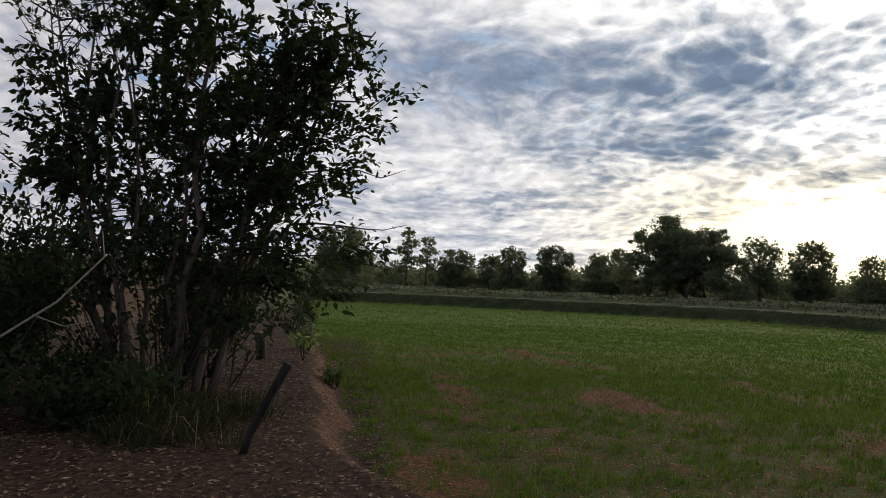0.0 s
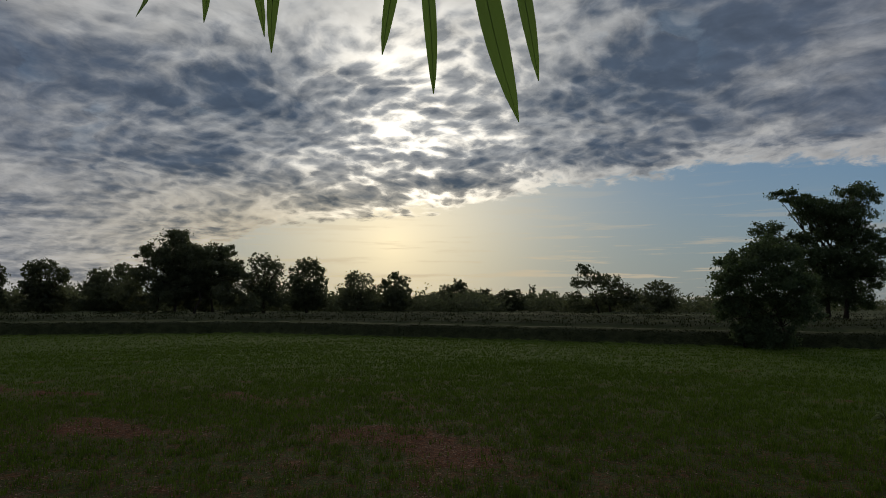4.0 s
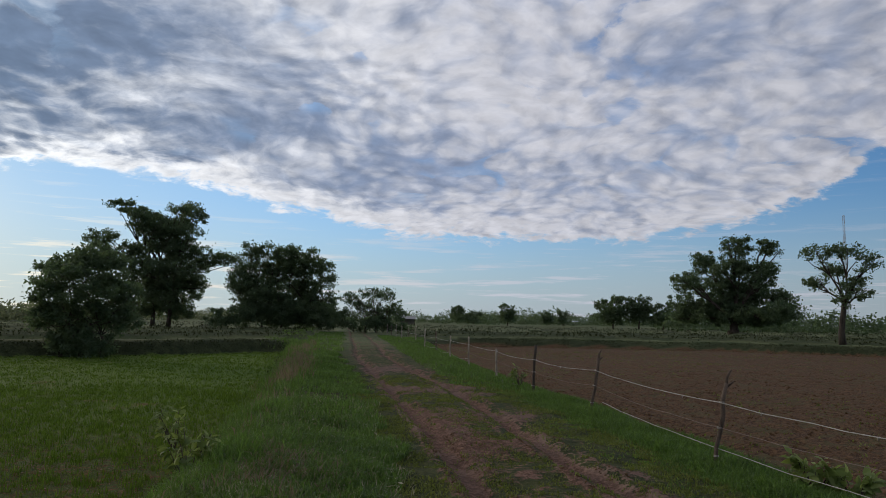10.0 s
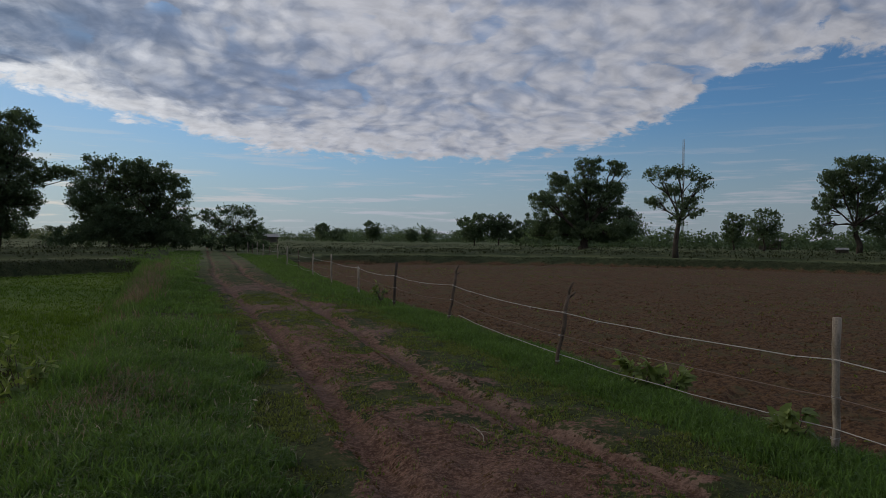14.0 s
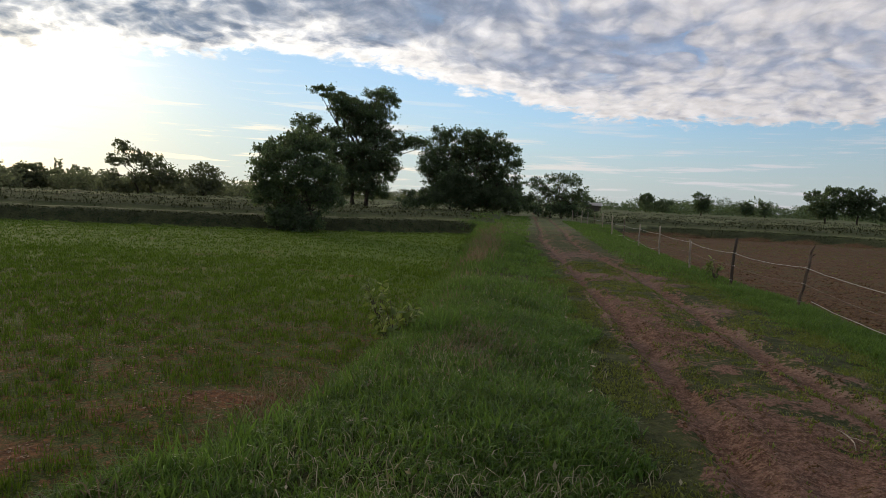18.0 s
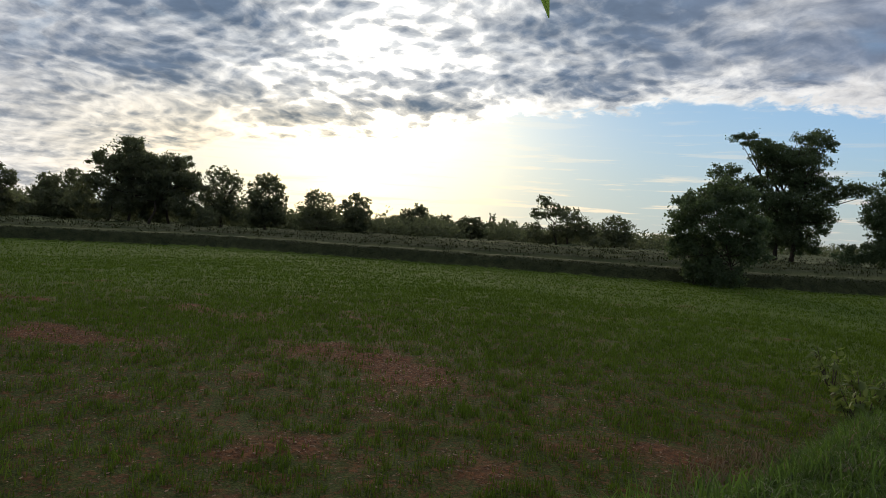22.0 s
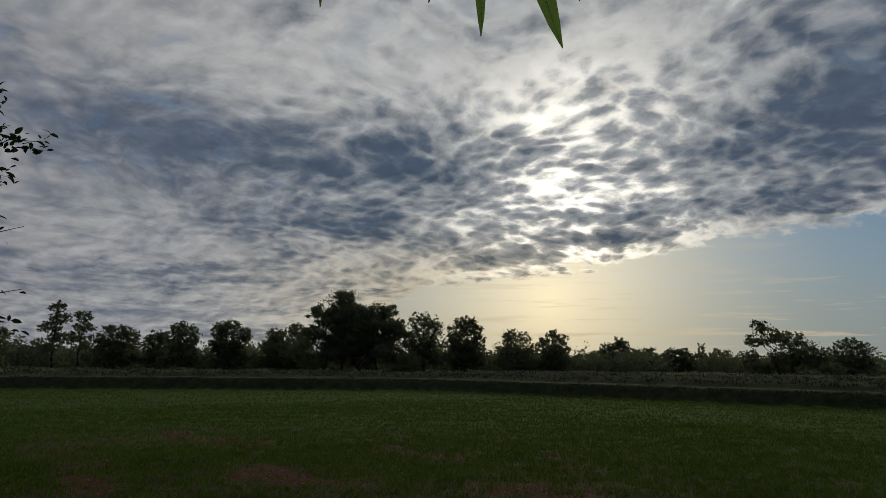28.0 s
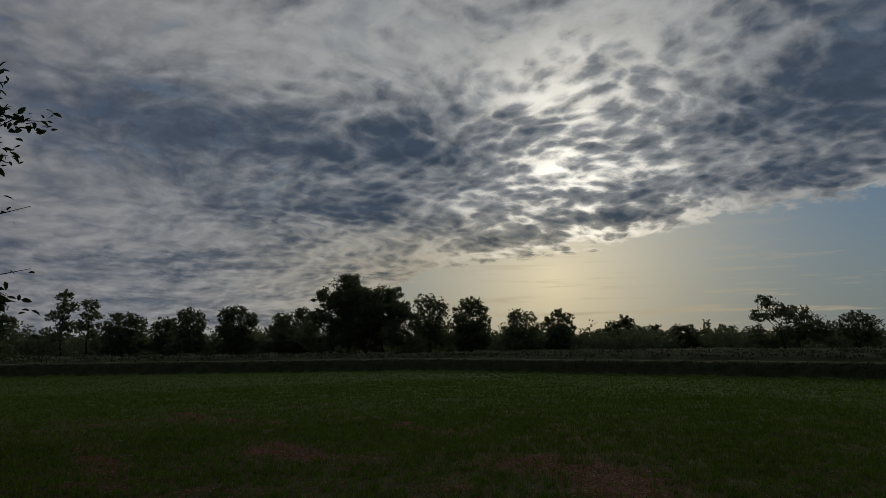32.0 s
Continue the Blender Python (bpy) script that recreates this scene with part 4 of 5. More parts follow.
tree("tree", 51.0, 86.0, 13.8, 16.0, "great dark spreading tree on the far bank",
     [(0.0, 0.2, 0.32, 0.11), (0.2, 0.18, 0.25, 0.10), (-0.22, 0.21, 0.25, 0.10), (0.05, 0.88, 0.15, 0.1), (0.3, 0.85, 0.12, 0.08), (-0.18, 0.72, 0.16, 0.12), (0.08, 0.66, 0.24, 0.16), (0.26, 0.62, 0.14, 0.12), (-0.34, 0.5, 0.15, 0.12), (-0.1, 0.46, 0.26, 0.16), (0.2, 0.42, 0.24, 0.15), (0.4, 0.34, 0.13, 0.13), (-0.42, 0.32, 0.1, 0.1), (-0.26, 0.3, 0.18, 0.1), (0.34, 0.24, 0.2, 0.1), (0.0, 0.3, 0.3, 0.13), (0.42, 0.19, 0.12, 0.09), (-0.36, 0.2, 0.14, 0.08)], trunk=0.13, girth=0.045, per=1.45, clump=0.75, seed=69, skirt=False)
tree("tree", 33.0, 42.4, 7.3, 5.2, "twisted pale-trunked tree with an umbrella crown",
     [(-0.25, 0.88, 0.2, 0.1), (0.1, 0.9, 0.24, 0.09), (0.33, 0.8, 0.16, 0.1), (-0.05, 0.74, 0.24, 0.1), (-0.3, 0.6, 0.2, 0.09), (0.15, 0.62, 0.2, 0.1), (0.05, 0.48, 0.16, 0.1), (0.25, 0.5, 0.14, 0.06)], trunk=0.42, girth=0.027, per=0.80, clump=0.4, seed=70, bark=BARK_PALE, skirt=False)
tree("tree", 70.9, 58.6, 11.9, 10.6, "large full dark tree with a pale trunk by a hut",
     [(0, 0.86, 0.28, 0.12), (-0.25, 0.76, 0.2, 0.14), (0.25, 0.76, 0.22, 0.14), (0, 0.6, 0.36, 0.18), (-0.3, 0.5, 0.18, 0.16), (0.32, 0.5, 0.18, 0.16), (0.1, 0.36, 0.3, 0.16), (-0.36, 0.28, 0.14, 0.1), (0.3, 0.22, 0.22, 0.14)], trunk=0.3, girth=0.025, per=1.20, clump=0.65, seed=71, bark=BARK_PALE, skirt=False)


def far_woods():
    """Low scrub and woods along the horizon."""
    rng = np.random.default_rng(5)
    C = []
    for a0, a1, d0, d1, h0, h1, gap in ((-125, -92, 140, 200, 2.8, 5.0, 0.28), (-92, -40, 122, 165, 2.2, 4.4, 0.22), (-42, -18, 140, 190, 2.2, 3.8, 0.24), (-20, 12, 200, 300, 2.4, 4.8, 0.4), (10, 28, 240, 330, 2.6, 5.6, 0.3), (26, 64, 130, 180, 1.6, 3.8, 0.30)):
        a = a0
        while a < a1:
            d = rng.uniform(d0, d1)
            h = rng.uniform(h0, h1) * (1.35 if rng.random() < 0.15 else 1.0)
            x, y = d * math.sin(radians(a)), d * math.cos(radians(a))
            C.append((x, y, 0.1 + h * 0.45, h * rng.uniform(0.7, 1.3), h * 0.8, h * 0.55))
            a += gap * rng.uniform(0.5, 1.5)
    pts = lobe_leaves(C, 2.6, 0.9, 0.5, rng, 0.3)
    pts = pts[pts[:, 2] > 0.1]
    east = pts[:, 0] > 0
    # the sunward side takes the leaves with more haze in their colour
    for side, mat in ((east, LEAF_MID), (~east, LEAF_HAZED)):
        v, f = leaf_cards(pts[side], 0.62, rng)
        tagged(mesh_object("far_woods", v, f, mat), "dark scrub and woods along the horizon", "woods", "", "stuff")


far_woods()


# ------------------------------------------------------------------ the multi-stemmed tree on the bank
def leaves_on(points, dirs, length, rng, width=0.42):
    """Six-cornered leaves with a drooping tip, at points, growing along dirs."""
    n = len(points)
    d = dirs + rng.normal(0, 0.45, (n, 3)) + np.array([0, 0, -0.25])
    d /= np.linalg.norm(d, axis=1)[:, None]
    s = np.cross(d, rng.normal(size=(n, 3)) * 0.6 + np.array([0, 0, 1.0]))
    s /= np.linalg.norm(s, axis=1)[:, None] + 1e-9
    up = np.cross(s, d)
    L = (length * rng.uniform(0.6, 1.25, n))[:, None]
    w = L * width * 0.5
    v = np.empty((n, 6, 3))
    v[:, 0] = points
    v[:, 1] = points + d * L * 0.3 + s * w + up * w * 0.25
    v[:, 2] = points + d * L * 0.7 + s * w * 0.8 + up * w * 0.1
    v[:, 3] = points + d * L - up * L * 0.12
    v[:, 4] = points + d * L * 0.7 - s * w * 0.8 + up * w * 0.1
    v[:, 5] = points + d * L * 0.3 - s * w + up * w * 0.25
    i = np.arange(n)[:, None] * 6
    return v.reshape(-1, 3), [np.concatenate([i + 0, i + 1, i + 5], 1), np.concatenate([i + 1, i + 2, i + 4, i + 5], 1), np.concatenate([i + 2, i + 3, i + 4], 1)]


def bank_tree():
    rng = np.random.default_rng(41)
    x0, y0 = -9.5, -2.35
    z0 = height(x0, y0)
    ob = thing("tree", (x0, y0, z0 - 0.05), "many-stemmed dark leafy tree on the field bank, leaves thinning outwards", "tree", "trees along the fields")
    P, D = [], []
    for k in range(16):
        wood = Tubes()
        a = 2 * math.pi * k / 16 + rng.uniform(-0.2, 0.2)
        b = np.array([math.cos(a) * 0.32, math.sin(a) * 0.62, 0.0])
        up = rng.uniform(4.4, 6.8)
        lean = np.array([math.cos(a) * rng.uniform(0.2, 0.8), math.sin(a) * rng.uniform(0.4, 2.3), up])
        n = 9
        line = []
        for i in range(n):
            t = i / (n - 1)
            p = b + lean * np.array([t ** 1.25, t ** 1.25, t]) + (rng.normal(0, 0.07, 3) if 0 < i else 0)
            line.append(p)
        r0 = rng.uniform(0.022, 0.055)
        wood.add([tuple(p) for p in line], [r0 * (1.15 - 0.95 * i / (n - 1)) for i in range(n)], 7)
        stem = wood.make("stem", BARK_STEM, ob)
        wood = Tubes()
        for j in range(24):
            t = rng.uniform(0.26, 1.0)
            i = min(int(t * (n - 1)), n - 2)
            f = t * (n - 1) - i
            p = line[i] * (1 - f) + line[i + 1] * f
            ang = rng.uniform(0, 2 * math.pi)
            out = np.array([math.cos(ang), math.sin(ang), rng.uniform(0.15, 0.8)])
            out /= np.linalg.norm(out)
            ln = rng.uniform(0.5, 1.15) * (1.15 - 0.45 * t)
            e = p + out * ln
            if e[1] > 2.6 - 0.25 * max(0.0, e[2] - 4.2):
                continue
            mid = (p + e) / 2 + rng.normal(0, 0.05, 3)
            wood.add([tuple(p), tuple(mid), tuple(e)], [r0 * 0.3, r0 * 0.2, 0.004], 4)
            for m in range(5):
                u = rng.uniform(0.3, 1.0)
                c = p + (e - p) * u
                tw = out * 0.5 + rng.normal(0, 0.6, 3)
                tw /= np.linalg.norm(tw)
                tl = rng.uniform(0.18, 0.42)
                wood.add([tuple(c), tuple(c + tw * tl)], [0.006, 0.003], 3)
                for q in range(int(rng.integers(8, 13) * (1.0 + 0.9 * (p[2] > 2.6)))):
                    g = rng.uniform(0.15, 1.05)
                    P.append(c + tw * tl * g)
                    D.append(tw + rng.normal(0, 0.5, 3))
        tagged(wood.make("side_shoot", BARK, stem), kind="stuff")
    # bare twigs below, and the outstretched sprays
    for k in range(60):
        wood = Tubes()
        a = rng.uniform(0, 2 * math.pi)
        b = np.array([math.cos(a) * rng.uniform(0.1, 0.5), math.sin(a) * rng.uniform(0.2, 0.9), rng.uniform(0.05, 0.8)])
        e = b + np.array([math.cos(a) * rng.uniform(0.1, 0.6), math.sin(a) * rng.uniform(0.2, 1.2), rng.uniform(0.5, 1.7)])
        wood.add(wander(b, e, 4, 0.05, rng), [0.012, 0.010, 0.007, 0.003], 4)
        for q in range(int(rng.integers(8, 22))):
            P.append(b + (e - b) * rng.uniform(0.3, 1.0))
            D.append(rng.normal(0, 1, 3))
        wood.make("twig", BARK, ob)
    for (sy, sz), (ey, ez), leafy in (((1.6, 3.4), (3.05, 4.05), 90), ((1.4, 3.9), (2.6, 4.6), 90), ((1.5, 2.9), (2.95, 3.05), 14), ((1.6, 2.3), (3.0, 2.35), 10), ((1.5, 2.2), (2.9, 1.75), 8), ((1.2, 2.9), (2.5, 3.6), 70),
                                      ((1.0, 2.0), (2.2, 1.6), 60), ((0.9, 1.6), (1.9, 1.15), 60), ((1.0, 2.2), (2.4, 2.9), 160), ((1.2, 2.6), (2.5, 3.2), 160), ((1.3, 3.2), (2.7, 3.6), 160), ((1.0, 4.2), (1.9, 4.9), 160), ((0.8, 1.9), (2.2, 2.3), 140), ((0.8, 1.6), (2.4, 1.5), 200), ((1.0, 1.9), (2.8, 2.0), 200), ((0.2, 1.2), (1.4, 1.0), 160), ((-0.5, 1.3), (-1.8, 1.4), 180), ((0.3, 1.5), (1.6, 1.6), 200), ((-0.6, 1.8), (0.9, 2.3), 260), ((0.0, 2.2), (1.4, 2.7), 260), ((-1.0, 2.6), (-2.6, 3.3), 90), ((-1.2, 2.0), (-2.6, 2.2), 90)):
        s0, e0 = np.array([0.2, sy, sz]), np.array([0.3, ey, ez])
        line = wander(s0, e0, 6, 0.05, rng)
        wood = Tubes()
        wood.add(line, [0.016, 0.013, 0.011, 0.008, 0.006, 0.003], 4)
        for q in range(int(leafy * 1.5)):
            i = int(rng.integers(1, 5))
            c = np.array(line[i]) + (np.array(line[i + 1]) - np.array(line[i])) * rng.random()
            P.append(c + rng.normal(0, 0.09, 3))
            D.append((e0 - s0) / 1.5 + rng.normal(0, 0.6, 3))
        wood.make("branch", BARK, ob)
    P, D = np.array(P), np.array(D)
    ok = rng.random(len(P)) > 0.9 * step(-P[:, 1], 0.6, 1.0) * step(P[:, 2], 3.8, 4.4)
    P, D = P[ok], D[ok]
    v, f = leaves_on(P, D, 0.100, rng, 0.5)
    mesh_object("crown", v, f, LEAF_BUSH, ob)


bank_tree()


def low_bush(name, x, y, r, h, seed, label, n, mat=None, size=0.09):
    rng = np.random.default_rng(seed)
    z0 = height(x, y)
    ob = thing(name, (x, y, z0), label, "bush")
    wood, P, D = Tubes(), [], []
    for k in range(16):
        a = rng.uniform(0, 2 * math.pi)
        e = np.array([math.cos(a) * r * rng.uniform(0.3, 0.9), math.sin(a) * r * rng.uniform(0.3, 0.9), h * rng.uniform(0.55, 1.0)])
        line = wander((math.cos(a) * 0.06, math.sin(a) * 0.06, -0.03), e, 5, 0.05 * r, rng)
        wood.add(line, [0.02 * h, 0.016 * h, 0.012 * h, 0.008 * h, 0.003 * h], 5)
        for q in range(n // 16):
            i = int(rng.integers(1, 4))
            c = np.array(line[i]) + (np.array(line[i + 1]) - np.array(line[i])) * rng.random()
            P.append(c + rng.normal(0, 0.13 * r, 3) * np.array([1, 1, 0.8]))
            D.append(rng.normal(0, 1, 3) + e / np.linalg.norm(e))
    wood.make("twigwork", BARK, ob)
    P = np.array(P)
    P[:, 2] = np.maximum(P[:, 2], 0.02)
    v, f = leaves_on(P, np.array(D), size, rng)
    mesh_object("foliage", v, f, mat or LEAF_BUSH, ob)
    return ob


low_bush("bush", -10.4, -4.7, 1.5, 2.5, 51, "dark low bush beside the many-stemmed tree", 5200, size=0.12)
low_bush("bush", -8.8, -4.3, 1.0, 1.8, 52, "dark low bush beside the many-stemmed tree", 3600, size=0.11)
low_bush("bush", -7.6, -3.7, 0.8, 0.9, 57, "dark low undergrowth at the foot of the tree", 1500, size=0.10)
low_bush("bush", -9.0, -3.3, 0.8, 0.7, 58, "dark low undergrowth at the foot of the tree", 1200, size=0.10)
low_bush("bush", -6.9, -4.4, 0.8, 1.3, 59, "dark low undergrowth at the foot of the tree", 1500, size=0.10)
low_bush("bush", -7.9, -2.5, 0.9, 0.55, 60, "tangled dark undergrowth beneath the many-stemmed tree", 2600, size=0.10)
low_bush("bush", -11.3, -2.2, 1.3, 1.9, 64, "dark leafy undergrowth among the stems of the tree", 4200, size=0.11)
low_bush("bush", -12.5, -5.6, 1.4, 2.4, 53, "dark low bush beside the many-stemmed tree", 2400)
low_bush("bush", -15.5, -1.0, 0.4, 0.55, 54, "small leafy bush on the field bank", 420, LEAF_WEED)
low_bush("bush", -12.2, -0.3, 0.26, 0.4, 55, "small leafy bush on the field bank", 260, LEAF_WEED)
low_bush("bush", -18.8, -1.6, 0.5, 0.7, 56, "small leafy bush on the field bank", 420)


def sapling(x, y, h, seed, label, n=9):
    rng = np.random.default_rng(seed)
    ob = thing("sapling", (x, y, height(x, y)), label, "plant", "saplings and weeds")
    P, D = [], []
    for k in range(n):
        wood = Tubes()
        a = rng.uniform(0, 2 * math.pi)
        e = np.array([math.cos(a) * h * 0.42, math.sin(a) * h * 0.42, h * rng.uniform(0.5, 1.0)])
        line = wander((0, 0, -0.02), e, 4, 0.03 * h, rng)
        wood.add(line, [0.008, 0.007, 0.005, 0.003], 4)
        for q in range(9):
            g = rng.uniform(0.62, 1.0)
            P.append(e * g + rng.normal(0, 0.02, 3))
            D.append(np.array([e[0], e[1], 0.1 * h]) * 2.4 / h + rng.normal(0, 0.6, 3))
        wood.make("stem", BARK, ob)
    v, f = leaves_on(np.array(P), np.array(D), 0.13, rng, 0.46)
    mesh_object("leaves", v, f, LEAF_PLANT, ob)


sapling(-2.35, 11.2, 0.62, 81, "thin green sapling in the rice by the verge")
sapling(-1.55, 8.3, 0.55, 82, "pale-leaved sapling in the verge grass", 12)
sapling(-1.75, 9.0, 0.40, 83, "small leafy weed in the verge grass")
sapling(4.95, 7.2, 0.42, 84, "broad-leaved weed growing through the fence", 14)
sapling(5.25, 7.0, 0.38, 85, "broad-leaved weed growing through the fence", 12)
sapling(4.72, 18.5, 0.60, 86, "yellow-green weed beside a fence post", 9)
sapling(4.95, 5.0, 0.35, 87, "green weed at the foot of a post", 9)
sapling(-13.5, -0.9, 0.5, 88, "small leafy weed on the dug bank")


# ------------------------------------------------------------------ fence
WIRES = []


def fence_post(x, y, top, seed, label, forked=False, radius=0.03, mat=None, lean=(0.0, 0.0)):
    rng = np.random.default_rng(seed)
    z0 = height(x, y)
    ob = thing("fence_post", (x, y, z0), label, "fence post", "fence posts along the track")
    h = top - z0
    tb = Tubes()
    n = 7
    line = [(lean[0] * i / (n - 1) + rng.normal(0, 0.009), lean[1] * i / (n - 1) + rng.normal(0, 0.009), -0.15 + (h + 0.15) * i / (n - 1) * (0.86 if forked else 1.0)) for i in range(n)]
    tb.add(line, [radius * rng.uniform(0.88, 1.12) for _ in range(n)], 9)
    pole = tb.make("pole", mat or STAKE, ob)
    if forked:
        tb = Tubes()
        e = np.array(line[-1])
        tb.add([tuple(e - (0, 0, 0.03)), tuple(e + (0.02, 0.02, h * 0.06)), tuple(e + (0.07, 0.0, h * 0.14))], [radius * 0.8, radius * 0.7, radius * 0.45], 7)
        tb.add([tuple(e - (0, 0, 0.04)), tuple(e + (0.05, -0.02, 0.0)), tuple(e + (0.085, -0.03, 0.035))], [radius * 0.6, radius * 0.5, radius * 0.3], 6)
        tb.make("fork", mat or STAKE, pole)
    # wire ties
    for k, zz in enumerate((0.66, 0.36, 0.03)):
        t = (zz - z0 + 0.15) / (h + 0.15)
        tie = Tubes()
        c = np.array([lean[0] * t, lean[1] * t, zz - z0])
        for dz in (-0.006, 0.006):
            tie.add([tuple(c + np.array([math.cos(q) * radius * 1.12, math.sin(q) * radius * 1.12, dz])) for q in np.linspace(0, 2 * math.pi, 11)], [0.0022] * 11, 5)
        tie.make("wire_tie", WIRE, ob)
    return (x + lean[0] * 0.6 - radius, y + lean[1] * 0.6)


def wire_material():
    m, n = material("pale_cord")
    pos = n.node("ShaderNodeNewGeometry")
    g = n.noise(pos, 40.0, 3.0)
    col = n.mix(g, (0.22, 0.205, 0.185), (0.52, 0.50, 0.46))
    finish(n, principled(n, col, 0.7))
    return m


def rusty_material():
    m, n = material("rusty_wire")
    pos = n.node("ShaderNodeNewGeometry")
    g = n.noise(pos, 60.0, 4.0)
    col = n.mix(g, (0.10, 0.06, 0.045), (0.26, 0.20, 0.17))
    finish(n, principled(n, col, 0.75))
    return m


WIRE, RUSTY = wire_material(), rusty_material()
posts = [fence_post(4.95, -0.6, 1.0, 200, "grey wooden fence post", radius=0.035),
         fence_post(4.97, 4.6, 1.00, 201, "thick pale peeled wooden fence post", radius=0.032, mat=POST_PALE),
         fence_post(4.47, 8.35, 1.07, 202, "crooked grey branch used as a forked fence post", True, 0.026, lean=(0.20, 0.02)),
         fence_post(4.86, 13.6, 1.08, 203, "crooked grey branch used as a forked fence post", True, 0.03, lean=(0.20, 0.0)),
         fence_post(4.64, 17.0, 1.01, 204, "dark straight fence post", radius=0.035, mat=BARK, lean=(0.10, 0.0)),
         fence_post(4.76, 21.6, 0.72, 205, "short pale fence post", radius=0.03, mat=POST_PALE),
         fence_post(4.86, 27.0, 0.95, 206, "thin pale fence post", radius=0.03, mat=POST_PALE),
         fence_post(4.9, 32.0, 0.85, 207, "thin pale fence post", radius=0.03, mat=POST_PALE)]
for k in range(8):
    posts.append(fence_post(4.9 - 0.12 * k, 37.0 + 4.2 * k, 0.95 + 0.1 * (k % 3), 210 + k, "thin pale fence post further along the track", radius=0.03, mat=POST_PALE if k % 3 else STAKE))


def fence_wire(z, thickness, mat, sag, label, barbs, seed, first=0, last=99):
    """A strand tied to each post, sagging between; a knot or barb is a part."""
    rng = np.random.default_rng(seed)
    tied = posts[first:last]
    ox, oy = tied[0]
    ob = thing("fence_wire", (ox, oy, z), label, "wire", "fence strands")
    tb, knots = Tubes(), []
    line = []
    for (ax, ay), (bx, by) in zip(tied, tied[1:]):
        s = sag * rng.uniform(0.6, 1.4)
        m = 10
        for i in range(m):
            t = i / m
            wob = rng.normal(0, 0.004)
            line.append((ax + (bx - ax) * t - ox, ay + (by - ay) * t - oy, -s * 4 * t * (1 - t) + wob))
            if barbs and rng.random() < barbs and ay < 22:
                knots.append(line[-1])
    tb.add(line, [thickness] * len(line), 5)
    tb.make("strand", mat, ob)
    for kx, ky, kz in knots:
        t2 = Tubes()
        t2.add([(kx, ky - 0.012, kz + 0.004), (kx, ky, kz - 0.002), (kx, ky + 0.008, kz - 0.03)], [thickness * 1.6, thickness * 2.0, thickness * 0.8], 5)
        t2.make("knot", mat, ob)


fence_wire(0.66, 0.0050, WIRE, 0.05, "pale cord strung along the fence, knotted here and there", 0.18, 1)
fence_wire(0.36, 0.0035, RUSTY, 0.04, "thin rusty wire strung along the fence", 0.0, 2)
fence_wire(0.11, 0.0042, WIRE, 0.03, "pale lower cord strung along the nearer posts", 0.12, 3, 0, 4)
fence_wire(0.12, 0.0042, WIRE, 0.10, "pale lower cord hanging slack between far posts", 0.12, 4, 6, 10)


# ------------------------------------------------------------------ stakes, stump, stick
def stake(name, a, b, r, label, mat, seed):
    rng = np.random.default_rng(seed)
    z0 = height(a[0], a[1])
    ob = thing(name, (a[0], a[1], z0), label, "stake")
    tb = Tubes()
    n = 6
    e = np.array([b[0] - a[0], b[1] - a[1], b[2]])
    line = [tuple(e * i / (n - 1) + rng.normal(0, r * 0.2, 3) - np.array([0, 0, 0.12 if i == 0 else 0])) for i in range(n)]
    tb.add(line, [r * rng.uniform(0.85, 1.1) for _ in range(n)], 8)
    tb.make("pole", mat, ob)


stake("leaning_stake", (-6.75, -0.92), (-6.7, -0.52, 0.80), 0.040, "dark weathered stake leaning on the dug bank", STAKE_DARK, 1)
stake("stump", (-13.6, -1.7), (-13.6, -1.7, 0.5), 0.10, "short cut tree stump on the bank", BARK, 2)


def dead_branch():
    ob = thing("dead_branch", (-6.95, -3.75, height(-6.95, -3.75)), "thin pale crooked dead branch leaning beside the tree", "branch")
    o = Vector((-6.95, -3.75, height(-6.95, -3.75)))
    tb = Tubes()
    tb.add([tuple(Vector(p) - o) for p in ((-6.95, -3.75, -0.05), (-7.0, -3.36, 0.44), (-7.0, -3.07, 0.94), (-7.0, -2.60, 1.27), (-7.0, -2.22, 1.69), (-7.0, -2.25, 1.92))], [0.014, 0.013, 0.012, 0.010, 0.008, 0.004], 6)
    tb.make("stem", POST_PALE, ob)
    twig = Tubes()
    twig.add([tuple(Vector(p) - o) for p in ((-7.0, -2.80, 1.15), (-7.05, -2.55, 1.05), (-7.1, -2.35, 1.10))], [0.008, 0.006, 0.003], 5)
    twig.make("twig", POST_PALE, ob)


dead_branch()


def track_twig():
    """A thin pale curved twig lying on the worn earth of the track."""
    z = height(2.28, 5.6)
    ob = thing("fallen_twig", (2.28, 5.6, z), "thin pale curved twig lying on the bare track", "twig")
    tb = Tubes()
    tb.add([(-0.03, 0.26, 0.012), (0.03, 0.16, 0.015), (0.035, 0.05, 0.012), (0.01, -0.08, 0.016), (-0.05, -0.24, 0.012)], [0.003, 0.005, 0.006, 0.005, 0.003], 6)
    bough = tb.make("stem", POST_PALE, ob)
    tb = Tubes()
    tb.add([(0.035, 0.05, 0.012), (0.07, 0.0, 0.02), (0.09, -0.07, 0.014)], [0.004, 0.003, 0.002], 5)
    tb.make("side_twig", POST_PALE, bough)


track_twig()


